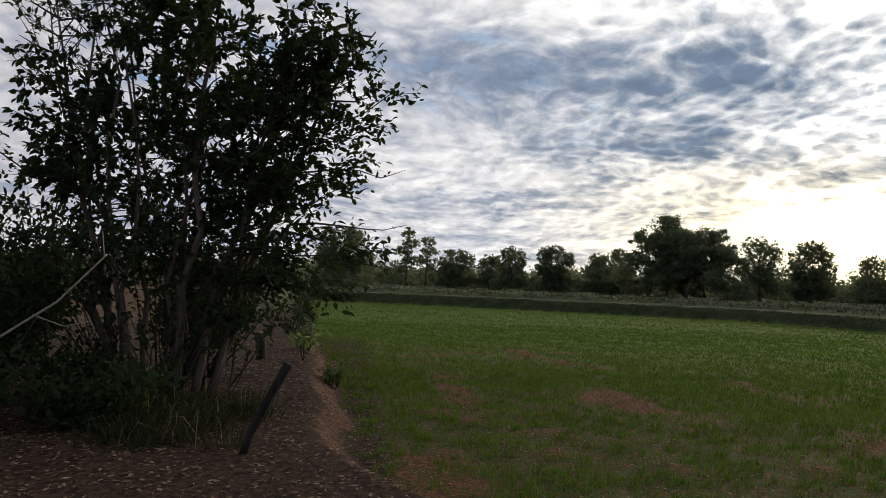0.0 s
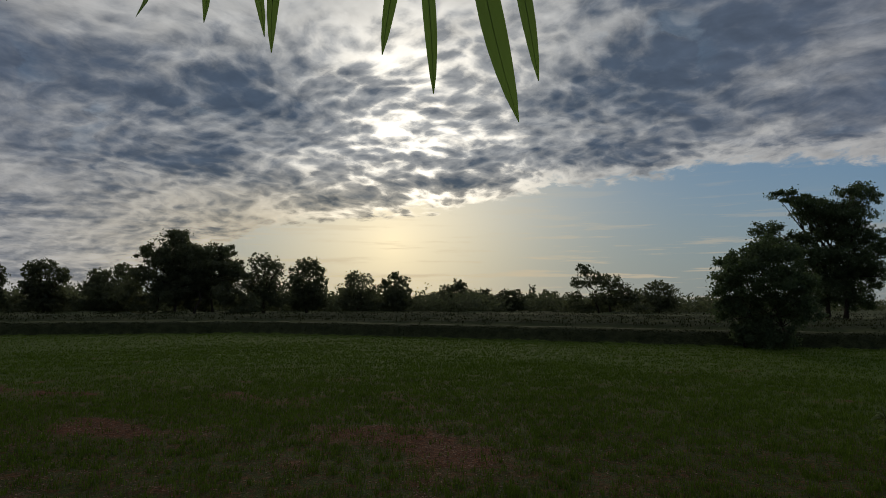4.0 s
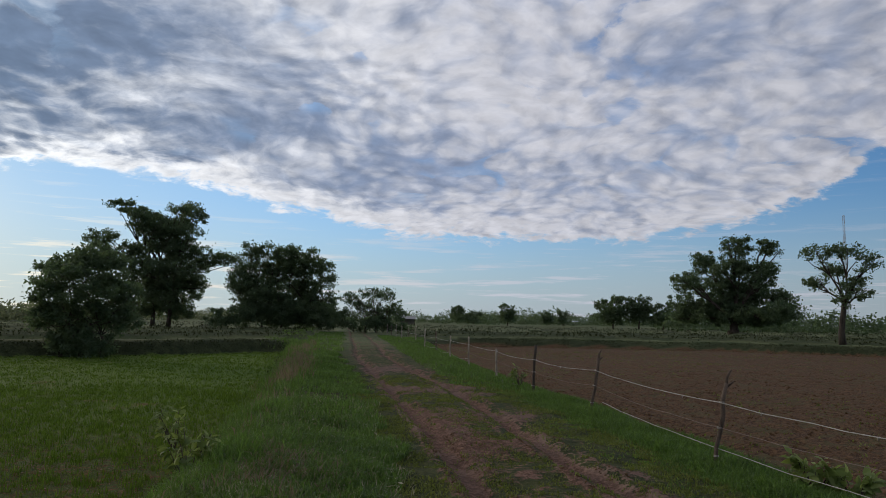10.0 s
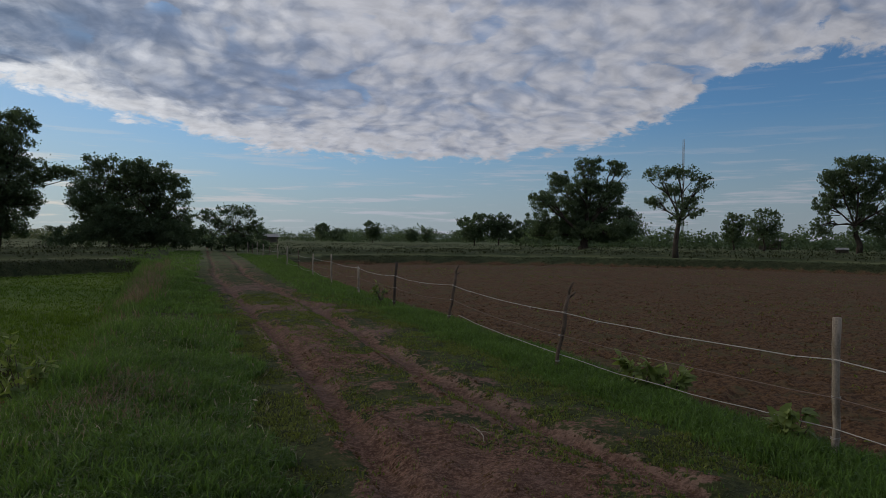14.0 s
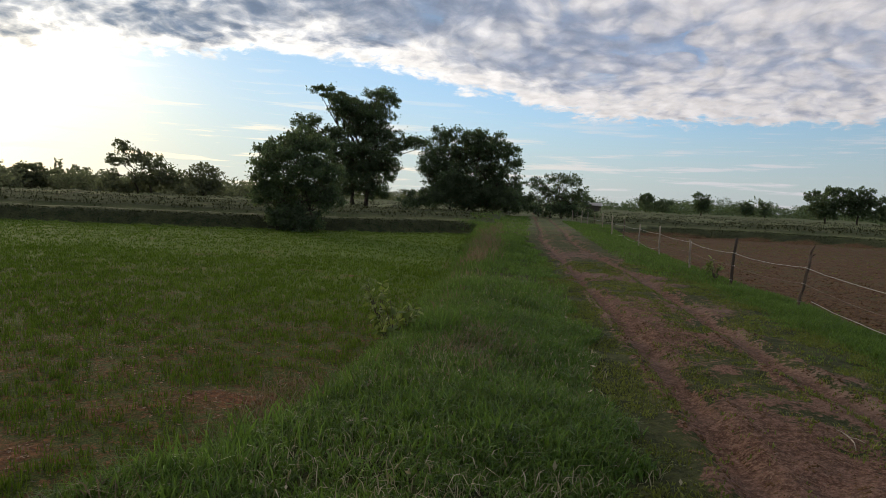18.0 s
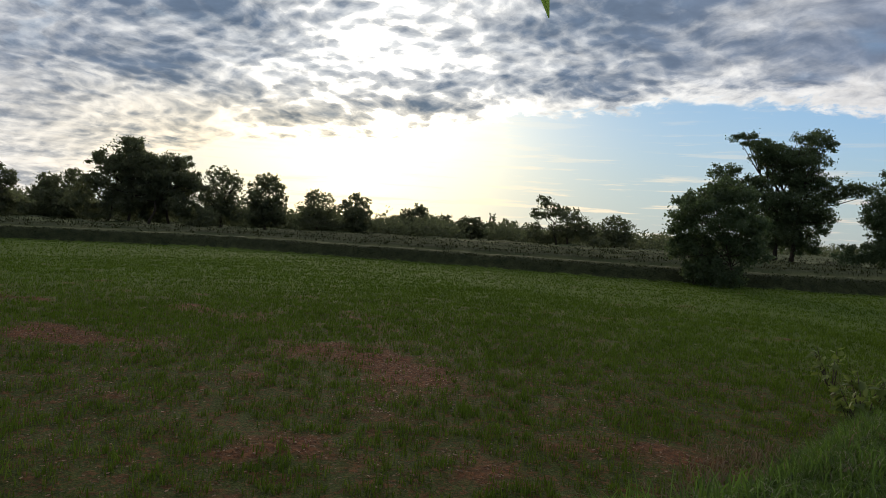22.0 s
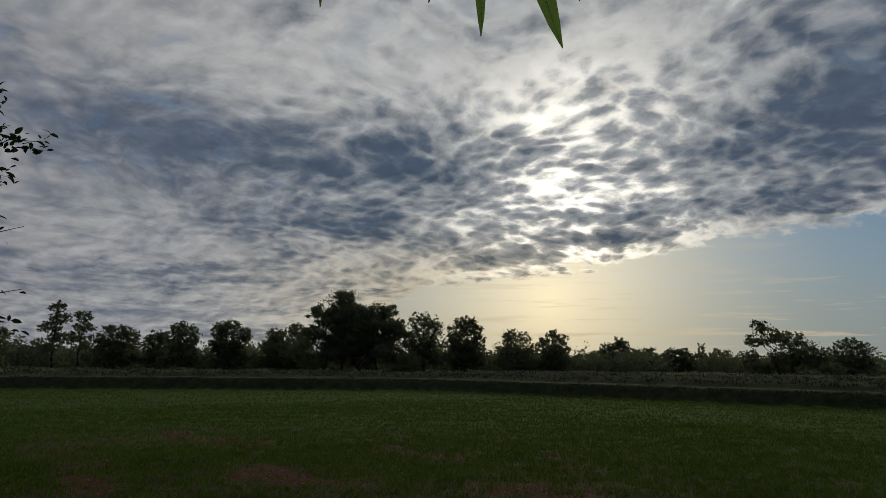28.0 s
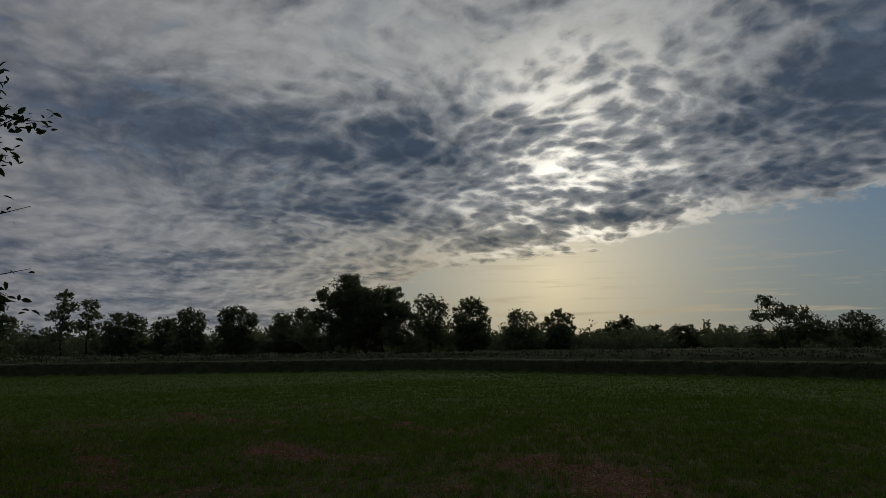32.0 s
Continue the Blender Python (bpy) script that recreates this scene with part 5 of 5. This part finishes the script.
# ------------------------------------------------------------------ bamboo overhead
def bamboo():
    """A bamboo culm that leans over from behind, with drooping leaves at its end."""
    rng = np.random.default_rng(91)
    ob = thing("bamboo", (1.5, -2.6, height(1.5, -2.6)), "leaning bamboo with long green drooping leaves", "bamboo")
    o = np.array([1.5, -2.6, height(1.5, -2.6)])
    tb = Tubes()
    line = [np.array(p) - o for p in ((1.5, -2.6, -0.1), (1.25, -2.0, 1.4), (0.85, -1.2, 2.45), (0.2, -0.2, 2.85), (-0.35, 0.45, 2.62), (-0.75, 0.72, 2.25))]
    tb.add([tuple(p) for p in line], [0.026, 0.022, 0.018, 0.012, 0.008, 0.004], 8)
    for p in line[1:5]:
        tb.add([tuple(p - (0, 0, 0.006)), tuple(p + (0, 0, 0.006))], [0.024, 0.024], 8)
    tips = [(-0.714, 0.782, 1.757, 0.17), (-0.697, 0.778, 1.796, 0.13), (-0.773, 0.729, 1.80, 0.15), (-0.794, 0.697, 1.832, 0.12), (-0.862, 0.637, 1.82, 0.13), (-0.872, 0.621, 1.845, 0.13),
            (-0.894, 0.577, 1.851, 0.11), (-0.918, 0.528, 1.848, 0.11), (-0.961, 0.449, 1.849, 0.11)]
    for k, (x, y, z, ln) in enumerate(tips):
        tip = np.array([x, y, z - (0.0 if k == 0 else 0.010)]) - o
        d = np.array([0.05 + rng.normal(0, 0.05), 0.03 + rng.normal(0, 0.05), -1.0])
        d /= np.linalg.norm(d)
        root = tip - d * ln + np.array([rng.normal(0, 0.02), rng.normal(0, 0.02), 0])
        node = line[4] * 0.5 + line[5] * 0.5 + rng.normal(0, 0.06, 3)
        tb.add([tuple(node), tuple((node + root) / 2 + np.array([0, 0, 0.04])), tuple(root)], [0.004, 0.003, 0.002], 5)
        side = np.cross(d, np.array([0.86, -0.5, 0.0]) if rng.random() < 0.5 else np.array([0.5, 0.85, 0.1]))
        side = np.array([0.84, 0.53, 0.0]) * rng.choice([-1, 1]) + rng.normal(0, 0.25, 3)
        side -= d * side.dot(d)
        side /= np.linalg.norm(side)
        nrm = np.cross(side, d)
        V, m = [], 9
        for i in range(m):
            t = i / (m - 1)
            w = (0.0105 if k == 0 else 0.0058) * math.sin(math.pi * (0.12 + 0.88 * t)) ** 0.75 + 0.0004
            c = root + (tip - root) * t + nrm * 0.02 * math.sin(t * 2.2)
            V += [tuple(c - side * w), tuple(c + nrm * w * 0.25), tuple(c + side * w)]
        F = []
        for i in range(m - 1):
            a = i * 3
            F += [(a, a + 1, a + 4, a + 3), (a + 1, a + 2, a + 5, a + 4)]
        leaf = mesh_object("leaf", V, np.array(F), LEAF_BAMBOO, ob, True)
        rib = Tubes()
        rib.add([V[3 * i + 1] for i in range(m)], [0.0006 - 0.0005 * i / (m - 1) for i in range(m)], 5)
        rib.make("midrib", LEAF_BAMBOO, leaf)
    tb.make("culm", LEAF_PLANT, ob)


bamboo()


# ------------------------------------------------------------------ far huts and mast
def plain_material(name, a, b, scale=3.0, rough=0.8):
    m, n = material(name)
    pos = n.node("ShaderNodeTexCoord", None, 3)
    finish(n, principled(n, n.mix(n.noise(pos, scale, 5.0), a, b), rough))
    return m


TIN = plain_material("weathered_tin", (0.20, 0.195, 0.19), (0.38, 0.37, 0.36))
RUST = plain_material("rusty_tin", (0.28, 0.12, 0.06), (0.45, 0.22, 0.12))
BOARD = plain_material("grey_boards", (0.10, 0.085, 0.07), (0.20, 0.17, 0.14))


def hut(x, y, w, d, h, turn, roof, label):
    ob = thing("field_hut", (x, y, height(x, y)), label, "hut", "field huts")
    ob.rotation_euler = (0, 0, radians(turn))
    for sx in (-1, 1):
        for sy in (-1, 1):
            tb = Tubes()
            tb.add([(sx * w * 0.45, sy * d * 0.45, -0.1), (sx * w * 0.45, sy * d * 0.45, h * 0.78)], [0.07, 0.06], 6)
            tb.make("post", BARK, ob)
    bm = bmesh.new()
    bmesh.ops.create_cube(bm, size=1.0, matrix=Matrix.LocRotScale((0, d * 0.4, h * 0.4), None, (w * 0.9, 0.06, h * 0.7)))
    me = bpy.data.meshes.new("back_wall")
    bm.to_mesh(me)
    me.materials.append(BOARD)
    new("back_wall", me).parent = ob
    for s in (-1, 1):
        bm = bmesh.new()
        bmesh.ops.create_cube(bm, size=1.0, matrix=Matrix.LocRotScale((0, s * d * 0.29, h * 0.9), Euler((radians(-s * 22), 0, 0)), (w * 1.1, d * 0.66, 0.05)))
        me = bpy.data.meshes.new("roof_sheet")
        bm.to_mesh(me)
        me.materials.append(roof)
        new("roof_sheet", me).parent = ob


hut(74.0, 63.5, 1.3, 0.9, 0.85, -40, TIN, "small open hut with a pale tin roof under a tree")
hut(92.0, 93.0, 3.5, 2.5, 2.2, -40, TIN, "small open hut with a pale tin roof by the hedge")
hut(15.5, 172.0, 3.6, 2.6, 2.0, 0, TIN, "far hut with a pale tin roof")


def mast(x, y, h):
    ob = thing("radio_mast", (x, y, height(x, y)), "thin far lattice radio mast", "mast")
    for k in range(3):
        a = 2 * math.pi * k / 3
        tb = Tubes()
        tb.add([(math.cos(a) * 0.5, math.sin(a) * 0.5, -0.2), (math.cos(a) * 0.35, math.sin(a) * 0.35, h)], [0.11, 0.07], 5)
        tb.make("leg", TIN, ob)
    tb = Tubes()
    for i in range(int(h / 2)):
        a, b = 2 * math.pi * i / 3, 2 * math.pi * (i + 1) / 3
        tb.add([(math.cos(a) * 0.45, math.sin(a) * 0.45, i * 2.0), (math.cos(b) * 0.45, math.sin(b) * 0.45, i * 2.0 + 2.0)], [0.04, 0.04], 4)
    tb.make("lattice", TIN, ob)


mast(300 * math.sin(radians(38.5)), 300 * math.cos(radians(38.5)), 43.4)


# ------------------------------------------------------------------ grass, rice, leaf litter
def blades(pts, length, width, rng, lean=0.45):
    """Bent pointed blades standing on pts (n, 3)."""
    n = len(pts)
    a = rng.uniform(0, 2 * math.pi, n)
    out = np.stack([np.cos(a), np.sin(a), np.zeros(n)], 1)
    b = rng.uniform(0, 2 * math.pi, n)
    s = np.stack([np.cos(b), np.sin(b), np.zeros(n)], 1)
    L = (np.asarray(length) * rng.uniform(0.55, 1.3, n))[:, None]
    w = (np.asarray(width) * rng.uniform(0.7, 1.3, n))[:, None] * 0.5
    k = (rng.uniform(0.1, 1.0, n) * lean)[:, None]
    up = np.array([0, 0, 1.0])
    v = np.empty((n, 5, 3))
    v[:, 0] = pts - s * w
    v[:, 1] = pts + s * w
    mid = pts + up * L * 0.58 + out * L * k * 0.35
    v[:, 2] = mid + s * w * 0.8
    v[:, 3] = mid - s * w * 0.8
    v[:, 4] = pts + up * L * (1 - k * 0.35) + out * L * k
    i = np.arange(n)[:, None] * 5
    return v.reshape(-1, 3), [np.concatenate([i, i + 1, i + 2, i + 3], 1), np.concatenate([i + 3, i + 2, i + 4], 1)]


def scatter(n, x0, x1, y0, y1, keep, rng, tufts=1, spreadr=0.05):
    """Points on the ground, kept with the chance that keep(x, y, weights) gives."""
    x, y = rng.uniform(x0, x1, n), rng.uniform(y0, y1, n)
    z, w = land(x, y)
    ok = rng.random(n) < keep(x, y, w)
    x, y = x[ok], y[ok]
    if tufts > 1:
        x = np.repeat(x, tufts) + rng.normal(0, spreadr, len(x) * tufts)
        y = np.repeat(y, tufts) + rng.normal(0, spreadr, len(y) * tufts)
    z, w = land(x, y)
    return np.stack([x, y, z - 0.01], 1)


def seen(x, y):
    """Within the swing of the view."""
    a = np.degrees(np.arctan2(x, y))
    return (a > -122) & (a < 60)


def grow():
    rng = np.random.default_rng(11)

    def verge(x, y, w):
        return (1 - np.clip(w["track"] * 1.5, 0, 1)) * (w["paddy"] < 0.4) * (w["plow"] < 0.5) * (1 - w["litter"]) * seen(x, y)

    tall = lambda x, y, w: verge(x, y, w) * np.clip(0.35 + 1.3 * (lattice(x, y, 0.9, 31) - 0.3), 0.08, 1) * (x + 0.5 * (lattice(x, y, 0.8, 32) - 0.5) + 0.35 * (lattice(x, y, 3.0, 34) - 0.5) < 0.62 + bend(y))
    sets = []
    near = scatter(30000, -2.9, 0.9, 2.2, 11, tall, rng, 5, 0.03)
    sets.append(blades(near, 0.05 + 0.15 * lattice(near[:, 0], near[:, 1], 0.8, 33), 0.0115, rng, 1.35))
    mid = scatter(15000, -3.2, 0.9, 11, 30, tall, rng, 6, 0.06)
    sets.append(blades(mid, 0.06 + 0.14 * lattice(mid[:, 0], mid[:, 1], 0.8, 33), 0.016, rng, 1.2))
    back = scatter(5000, -4.5, 1.2, 30, 70, tall, rng, 4, 0.10)
    sets.append(blades(back, 0.16, 0.025, rng, 1.0))
    right = scatter(20000, 3.2, 5.5, 3.0, 16, lambda x, y, w: verge(x, y, w) * np.clip(0.04 + 0.96 * step(x + 0.5 * (lattice(x, y, 1.1, 48) - 0.5), 3.7, 4.3), 0, 1), rng, 6, 0.04)
    sets.append(blades(right, 0.045 + 0.125 * step(right[:, 0], 3.8, 4.5), 0.0125, rng, 1.1))
    right = scatter(7000, 2.8, 5.6, 16, 60, verge, rng, 5, 0.07)
    sets.append(blades(right, 0.12, 0.015, rng, 1.0))
    rim = scatter(15000, -3.4, -0.4, 3.5, 40, lambda x, y, w: np.clip(1.8 * np.exp(-((inside(x, y, PADDY) + 0.42) / 0.42) ** 2) * (lattice(x, y, 1.6, 49) - 0.12), 0, 1), rng, 8, 0.06)
    sets.append(blades(rim, 0.12 + 0.22 * lattice(rim[:, 0], rim[:, 1], 1.1, 50), 0.010, rng, 1.1))
    for k, (v, f) in enumerate(sets):
        tagged(mesh_object("verge_grass", v, f, GRASS), "rough green grass on the track's verges", "grass", "", "stuff")
    stray = scatter(7000, -2.4, 0.8, 3.0, 14, tall, rng, 2, 0.06)
    v, f = blades(stray, 0.13, 0.007, rng, 1.5)
    tagged(mesh_object("dry_stalks", v, f, STRAW), "thin pale stalks standing in the verge grass", "grass", "", "stuff")
    # short turf between and beside the ruts
    short = scatter(46000, 0.2, 4.4, 3.0, 20, lambda x, y, w: np.clip(0.85 - w["track"], 0.04, 1) * np.clip(2.2 * lattice(x, y, 2.6, 35) + 1.2 * lattice(x, y, 7.0, 45) - 1.1, 0, 1), rng, 5, 0.03)
    v, f = blades(short, 0.042, 0.012, rng, 1.3)
    tagged(mesh_object("short_turf", v, f, TURF), "short trodden turf between the wheel ruts", "grass", "", "stuff")
    # dry red-brown grass along the field's edge
    dry = scatter(3600, -3.6, -0.6, 5.5, 42, lambda x, y, w: np.exp(-((x + 1.22 + 0.03 * np.clip(y - 14, 0, 20)) / 0.36) ** 2) * np.clip(step(y, 15, 18) * (1 - step(y, 27, 36)) * (lattice(x, y, 0.8, 36) > 0.3) + 0.30 * (lattice(x, y, 0.9, 37) > 0.45), 0, 1), rng, 7, 0.06)
    v, f = blades(dry, 0.22 + 0.14 * step(dry[:, 1], 13, 17), 0.013, rng, 0.7)
    tagged(mesh_object("dry_grass", v, f, DRY), "dry reddish grass along the field's edge", "grass", "", "stuff")

    straw = scatter(4200, -3.4, 0.2, 3.4, 10.5, lambda x, y, w: np.clip(np.exp(-((x + 0.5) / 0.35) ** 2 - ((y - 7.5) / 0.9) ** 2) + 0.7 * np.exp(-((x + 2.05) / 0.3) ** 2) * (y < 7.4) * (lattice(x, y, 1.2, 46) > 0.35), 0, 1), rng, 6, 0.07)
    v, f = blades(straw, 0.17, 0.010, rng, 1.4)
    tagged(mesh_object("dry_straw", v, f, DRY), "dead straw lying in the verge beside the field", "grass", "", "stuff")
    pale = scatter(140, -2.6, 1.0, 3.0, 11, verge, rng) + np.array([0, 0, 0.09])
    v, f = leaf_cards(pale, 0.055, rng, 0.0, 0.4)
    tagged(mesh_object("pale_leaves", v, f, STRAW), "pale dry leaf bits caught in the grass", "leaf litter", "", "stuff")

    # young rice
    def rice(x, y, w):
        return (w["paddy"] > 0.6) * np.clip(1.08 - 1.35 * w["bare"], 0.16, 1) * (0.55 + 0.45 * lattice(x, y, 1.1, 39)) * np.maximum(np.clip(2.6 * lattice(x, y, 4.5, 53) + 1.2 * lattice(x, y, 11.0, 54) - 1.25, 0.05, 1), 0.85 * step(np.hypot(x, y), 7, 15)) * seen(x, y)

    def faded(x0, x1, y0, y1):
        """The stands run into one another over a few metres."""
        f = lambda a, lo, hi: np.clip((a - lo + 1.5) / 3, 0, 1) * np.clip((hi + 1.5 - a) / 3, 0, 1)
        return lambda x, y, w: rice(x, y, w) * f(x, x0, x1) * f(y, y0, y1)

    for x0, x1, y0, y1, n, tuft, ln, wd in ((-8.5, 1.6, -2, 11, 56000, 5, 0.085, 0.009), (-16, -8.5, -3, 11, 44000, 4, 0.08, 0.012), (-16, 1.6, 11, 20, 46000, 4, 0.08, 0.013), (-30, -16, -5, 20, 60000, 3, 0.072, 0.016),
                                            (-30, 1.6, 20, 42, 54000, 3, 0.072, 0.019), (-62, -30, -7, 34, 50000, 2, 0.07, 0.030)):
        p = scatter(n, x0 - 1.5, x1 + 1.5, y0 - 1.5, y1 + 1.5, faded(x0, x1, y0, y1), rng, tuft, 0.03)
        v, f = blades(p, ln, wd, rng, 0.55)
        tagged(mesh_object("young_rice", v, f, RICE), "thin stand of young green rice", "rice", "", "stuff")
    # clods on the ploughed soil and loose stones on the track
    def lumps(p, size, name, mat, label):
        n = len(p)
        base = np.array([(1, 0, 0), (0, 1, 0), (-1, 0, 0), (0, -1, 0), (0, 0, 0.8), (0, 0, -0.5)], float)
        v = p[:, None, :] + base[None] * (size * rng.uniform(0.4, 1.3, (n, 1, 1))) * rng.uniform(0.6, 1.3, (n, 6, 3))
        tri = np.array([(0, 1, 4), (1, 2, 4), (2, 3, 4), (3, 0, 4), (1, 0, 5), (2, 1, 5), (3, 2, 5), (0, 3, 5)])
        f = (np.arange(n)[:, None, None] * 6 + tri[None]).reshape(-1, 3)
        tagged(mesh_object(name, v.reshape(-1, 3), f, mat), label, "soil", "", "stuff")

    p = scatter(40000, 5.4, 24, 2.5, 26, lambda x, y, w: (w["plow"] > 0.7) * seen(x, y) * np.clip(14 / np.hypot(x, y), 0, 1) ** 1.5, rng)
    lumps(p, 0.030, "soil_clods", CLOD, "small clods of ploughed red-brown soil")
    p = scatter(26000, 0.4, 3.8, 3.0, 17, lambda x, y, w: np.clip(w["track"], 0, 1) ** 2, rng)
    lumps(p, 0.011, "loose_grit", GRIT, "loose grit and crumbs of earth on the track")
    p = scatter(26000, 0.6, 3.9, 3.0, 10, lambda x, y, w: np.clip(w["track"] - 0.2, 0, 1), rng)
    lumps(p, 0.017, "soil_crumbs", CLOD, "crumbs of reddish earth on the worn track")
    # fallen leaves
    fall = scatter(34000, -20, -3.2, -8, 2.6, lambda x, y, w: np.clip(w["litter"], 0, 1) * np.clip(1.4 - np.hypot(x + 8, y + 1) / 14, 0.1, 1), rng)
    extra = scatter(5200, -12, -1.6, 0.2, 8, lambda x, y, w: (w["paddy"] > 0.4) * np.clip(w["bare"] * 1.6 - 0.2, 0, 1), rng)
    crumbs = scatter(120000, -20, -1.4, 0.2, 14, lambda x, y, w: (w["paddy"] > 0.4) * (0.07 + 0.8 * np.clip(w["bare"], 0, 1) + 0.22 * (lattice(x, y, 0.35, 52) > 0.55)) * seen(x, y) * np.clip(11 / np.hypot(x, y), 0, 1), rng)
    pts = np.concatenate([fall, extra, crumbs]) + np.array([0, 0, 0.02])
    n = len(pts)
    v, f = leaf_cards(pts, np.where(np.arange(n) < len(fall), 0.062, 0.040), rng, 0.0, 0.5)
    v = v.reshape(n, 4, 3)
    v[:, :, 2] = pts[:, None, 2] + (v[:, :, 2] - pts[:, None, 2]) * 0.25
    tagged(mesh_object("fallen_leaves", v.reshape(-1, 3), f, LITTER), "dry brown fallen leaves on bare earth", "leaf litter", "", "stuff")
    # grass clump at the tree's foot and along the dug bank
    foot = scatter(900, -10.5, -5.5, -4.2, -0.6, lambda x, y, w: (np.hypot(x + 8.1, (y + 1.9) * 1.2) < 1.1 * (0.5 + lattice(x, y, 2.0, 51))) * 1.0, rng, 14, 0.08)
    v, f = blades(foot[::22], 0.42, 0.009, rng, 1.6)
    tagged(mesh_object("dead_bank_grass", v, f, DRY), "dead pale grass among the growth at the tree's foot", "grass", "", "stuff")
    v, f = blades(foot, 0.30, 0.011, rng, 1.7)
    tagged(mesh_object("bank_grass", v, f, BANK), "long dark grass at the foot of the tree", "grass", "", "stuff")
    # weeds on the far banks
    weeds = scatter(16000, -75, 70, 20, 90, lambda x, y, w: (w["paddy"] < 0.1) * (w["plow"] < 0.1) * (w["track"] < 0.1) * seen(x, y) * (lattice(x, y, 0.25, 43) > 0.45), rng, 3, 0.15)
    v, f = blades(weeds, 0.05, 0.035, rng, 1.3)
    tagged(mesh_object("field_weeds", v, f, STUBBLE), "low weeds and stubble on the far fields", "weeds", "", "stuff")

    tufts = scatter(9000, 5.6, 36, 5, 50, lambda x, y, w: (w["plow"] > 0.7) * seen(x, y) * np.clip(2.5 * lattice(x, y, 0.3, 47) - 0.9, 0.05, 1), rng, 4, 0.05)
    v, f = blades(tufts, 0.05, 0.022, rng, 1.3)
    tagged(mesh_object("plough_weeds", v, f, TURF), "thin weeds coming up in the ploughed soil", "weeds", "", "stuff")

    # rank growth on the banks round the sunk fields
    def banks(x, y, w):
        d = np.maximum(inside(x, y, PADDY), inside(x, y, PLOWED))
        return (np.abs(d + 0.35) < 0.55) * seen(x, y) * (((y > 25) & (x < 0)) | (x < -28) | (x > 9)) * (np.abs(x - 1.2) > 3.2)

    def ridge(x, y, w):
        away = -np.maximum(inside(x, y, PADDY), inside(x, y, PLOWED))
        return (bunds(x, y, away) > 0.55) * seen(x, y) * (np.abs(x - 1.2) > 4) * 0.6

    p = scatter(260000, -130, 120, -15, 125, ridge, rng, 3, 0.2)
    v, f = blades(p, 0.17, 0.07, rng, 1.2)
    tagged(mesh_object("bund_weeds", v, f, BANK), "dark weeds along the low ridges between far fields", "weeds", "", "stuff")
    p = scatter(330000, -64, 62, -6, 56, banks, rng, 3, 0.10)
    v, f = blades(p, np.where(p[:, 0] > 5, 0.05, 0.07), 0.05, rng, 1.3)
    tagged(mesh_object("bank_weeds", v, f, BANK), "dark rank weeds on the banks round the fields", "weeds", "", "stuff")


grow()
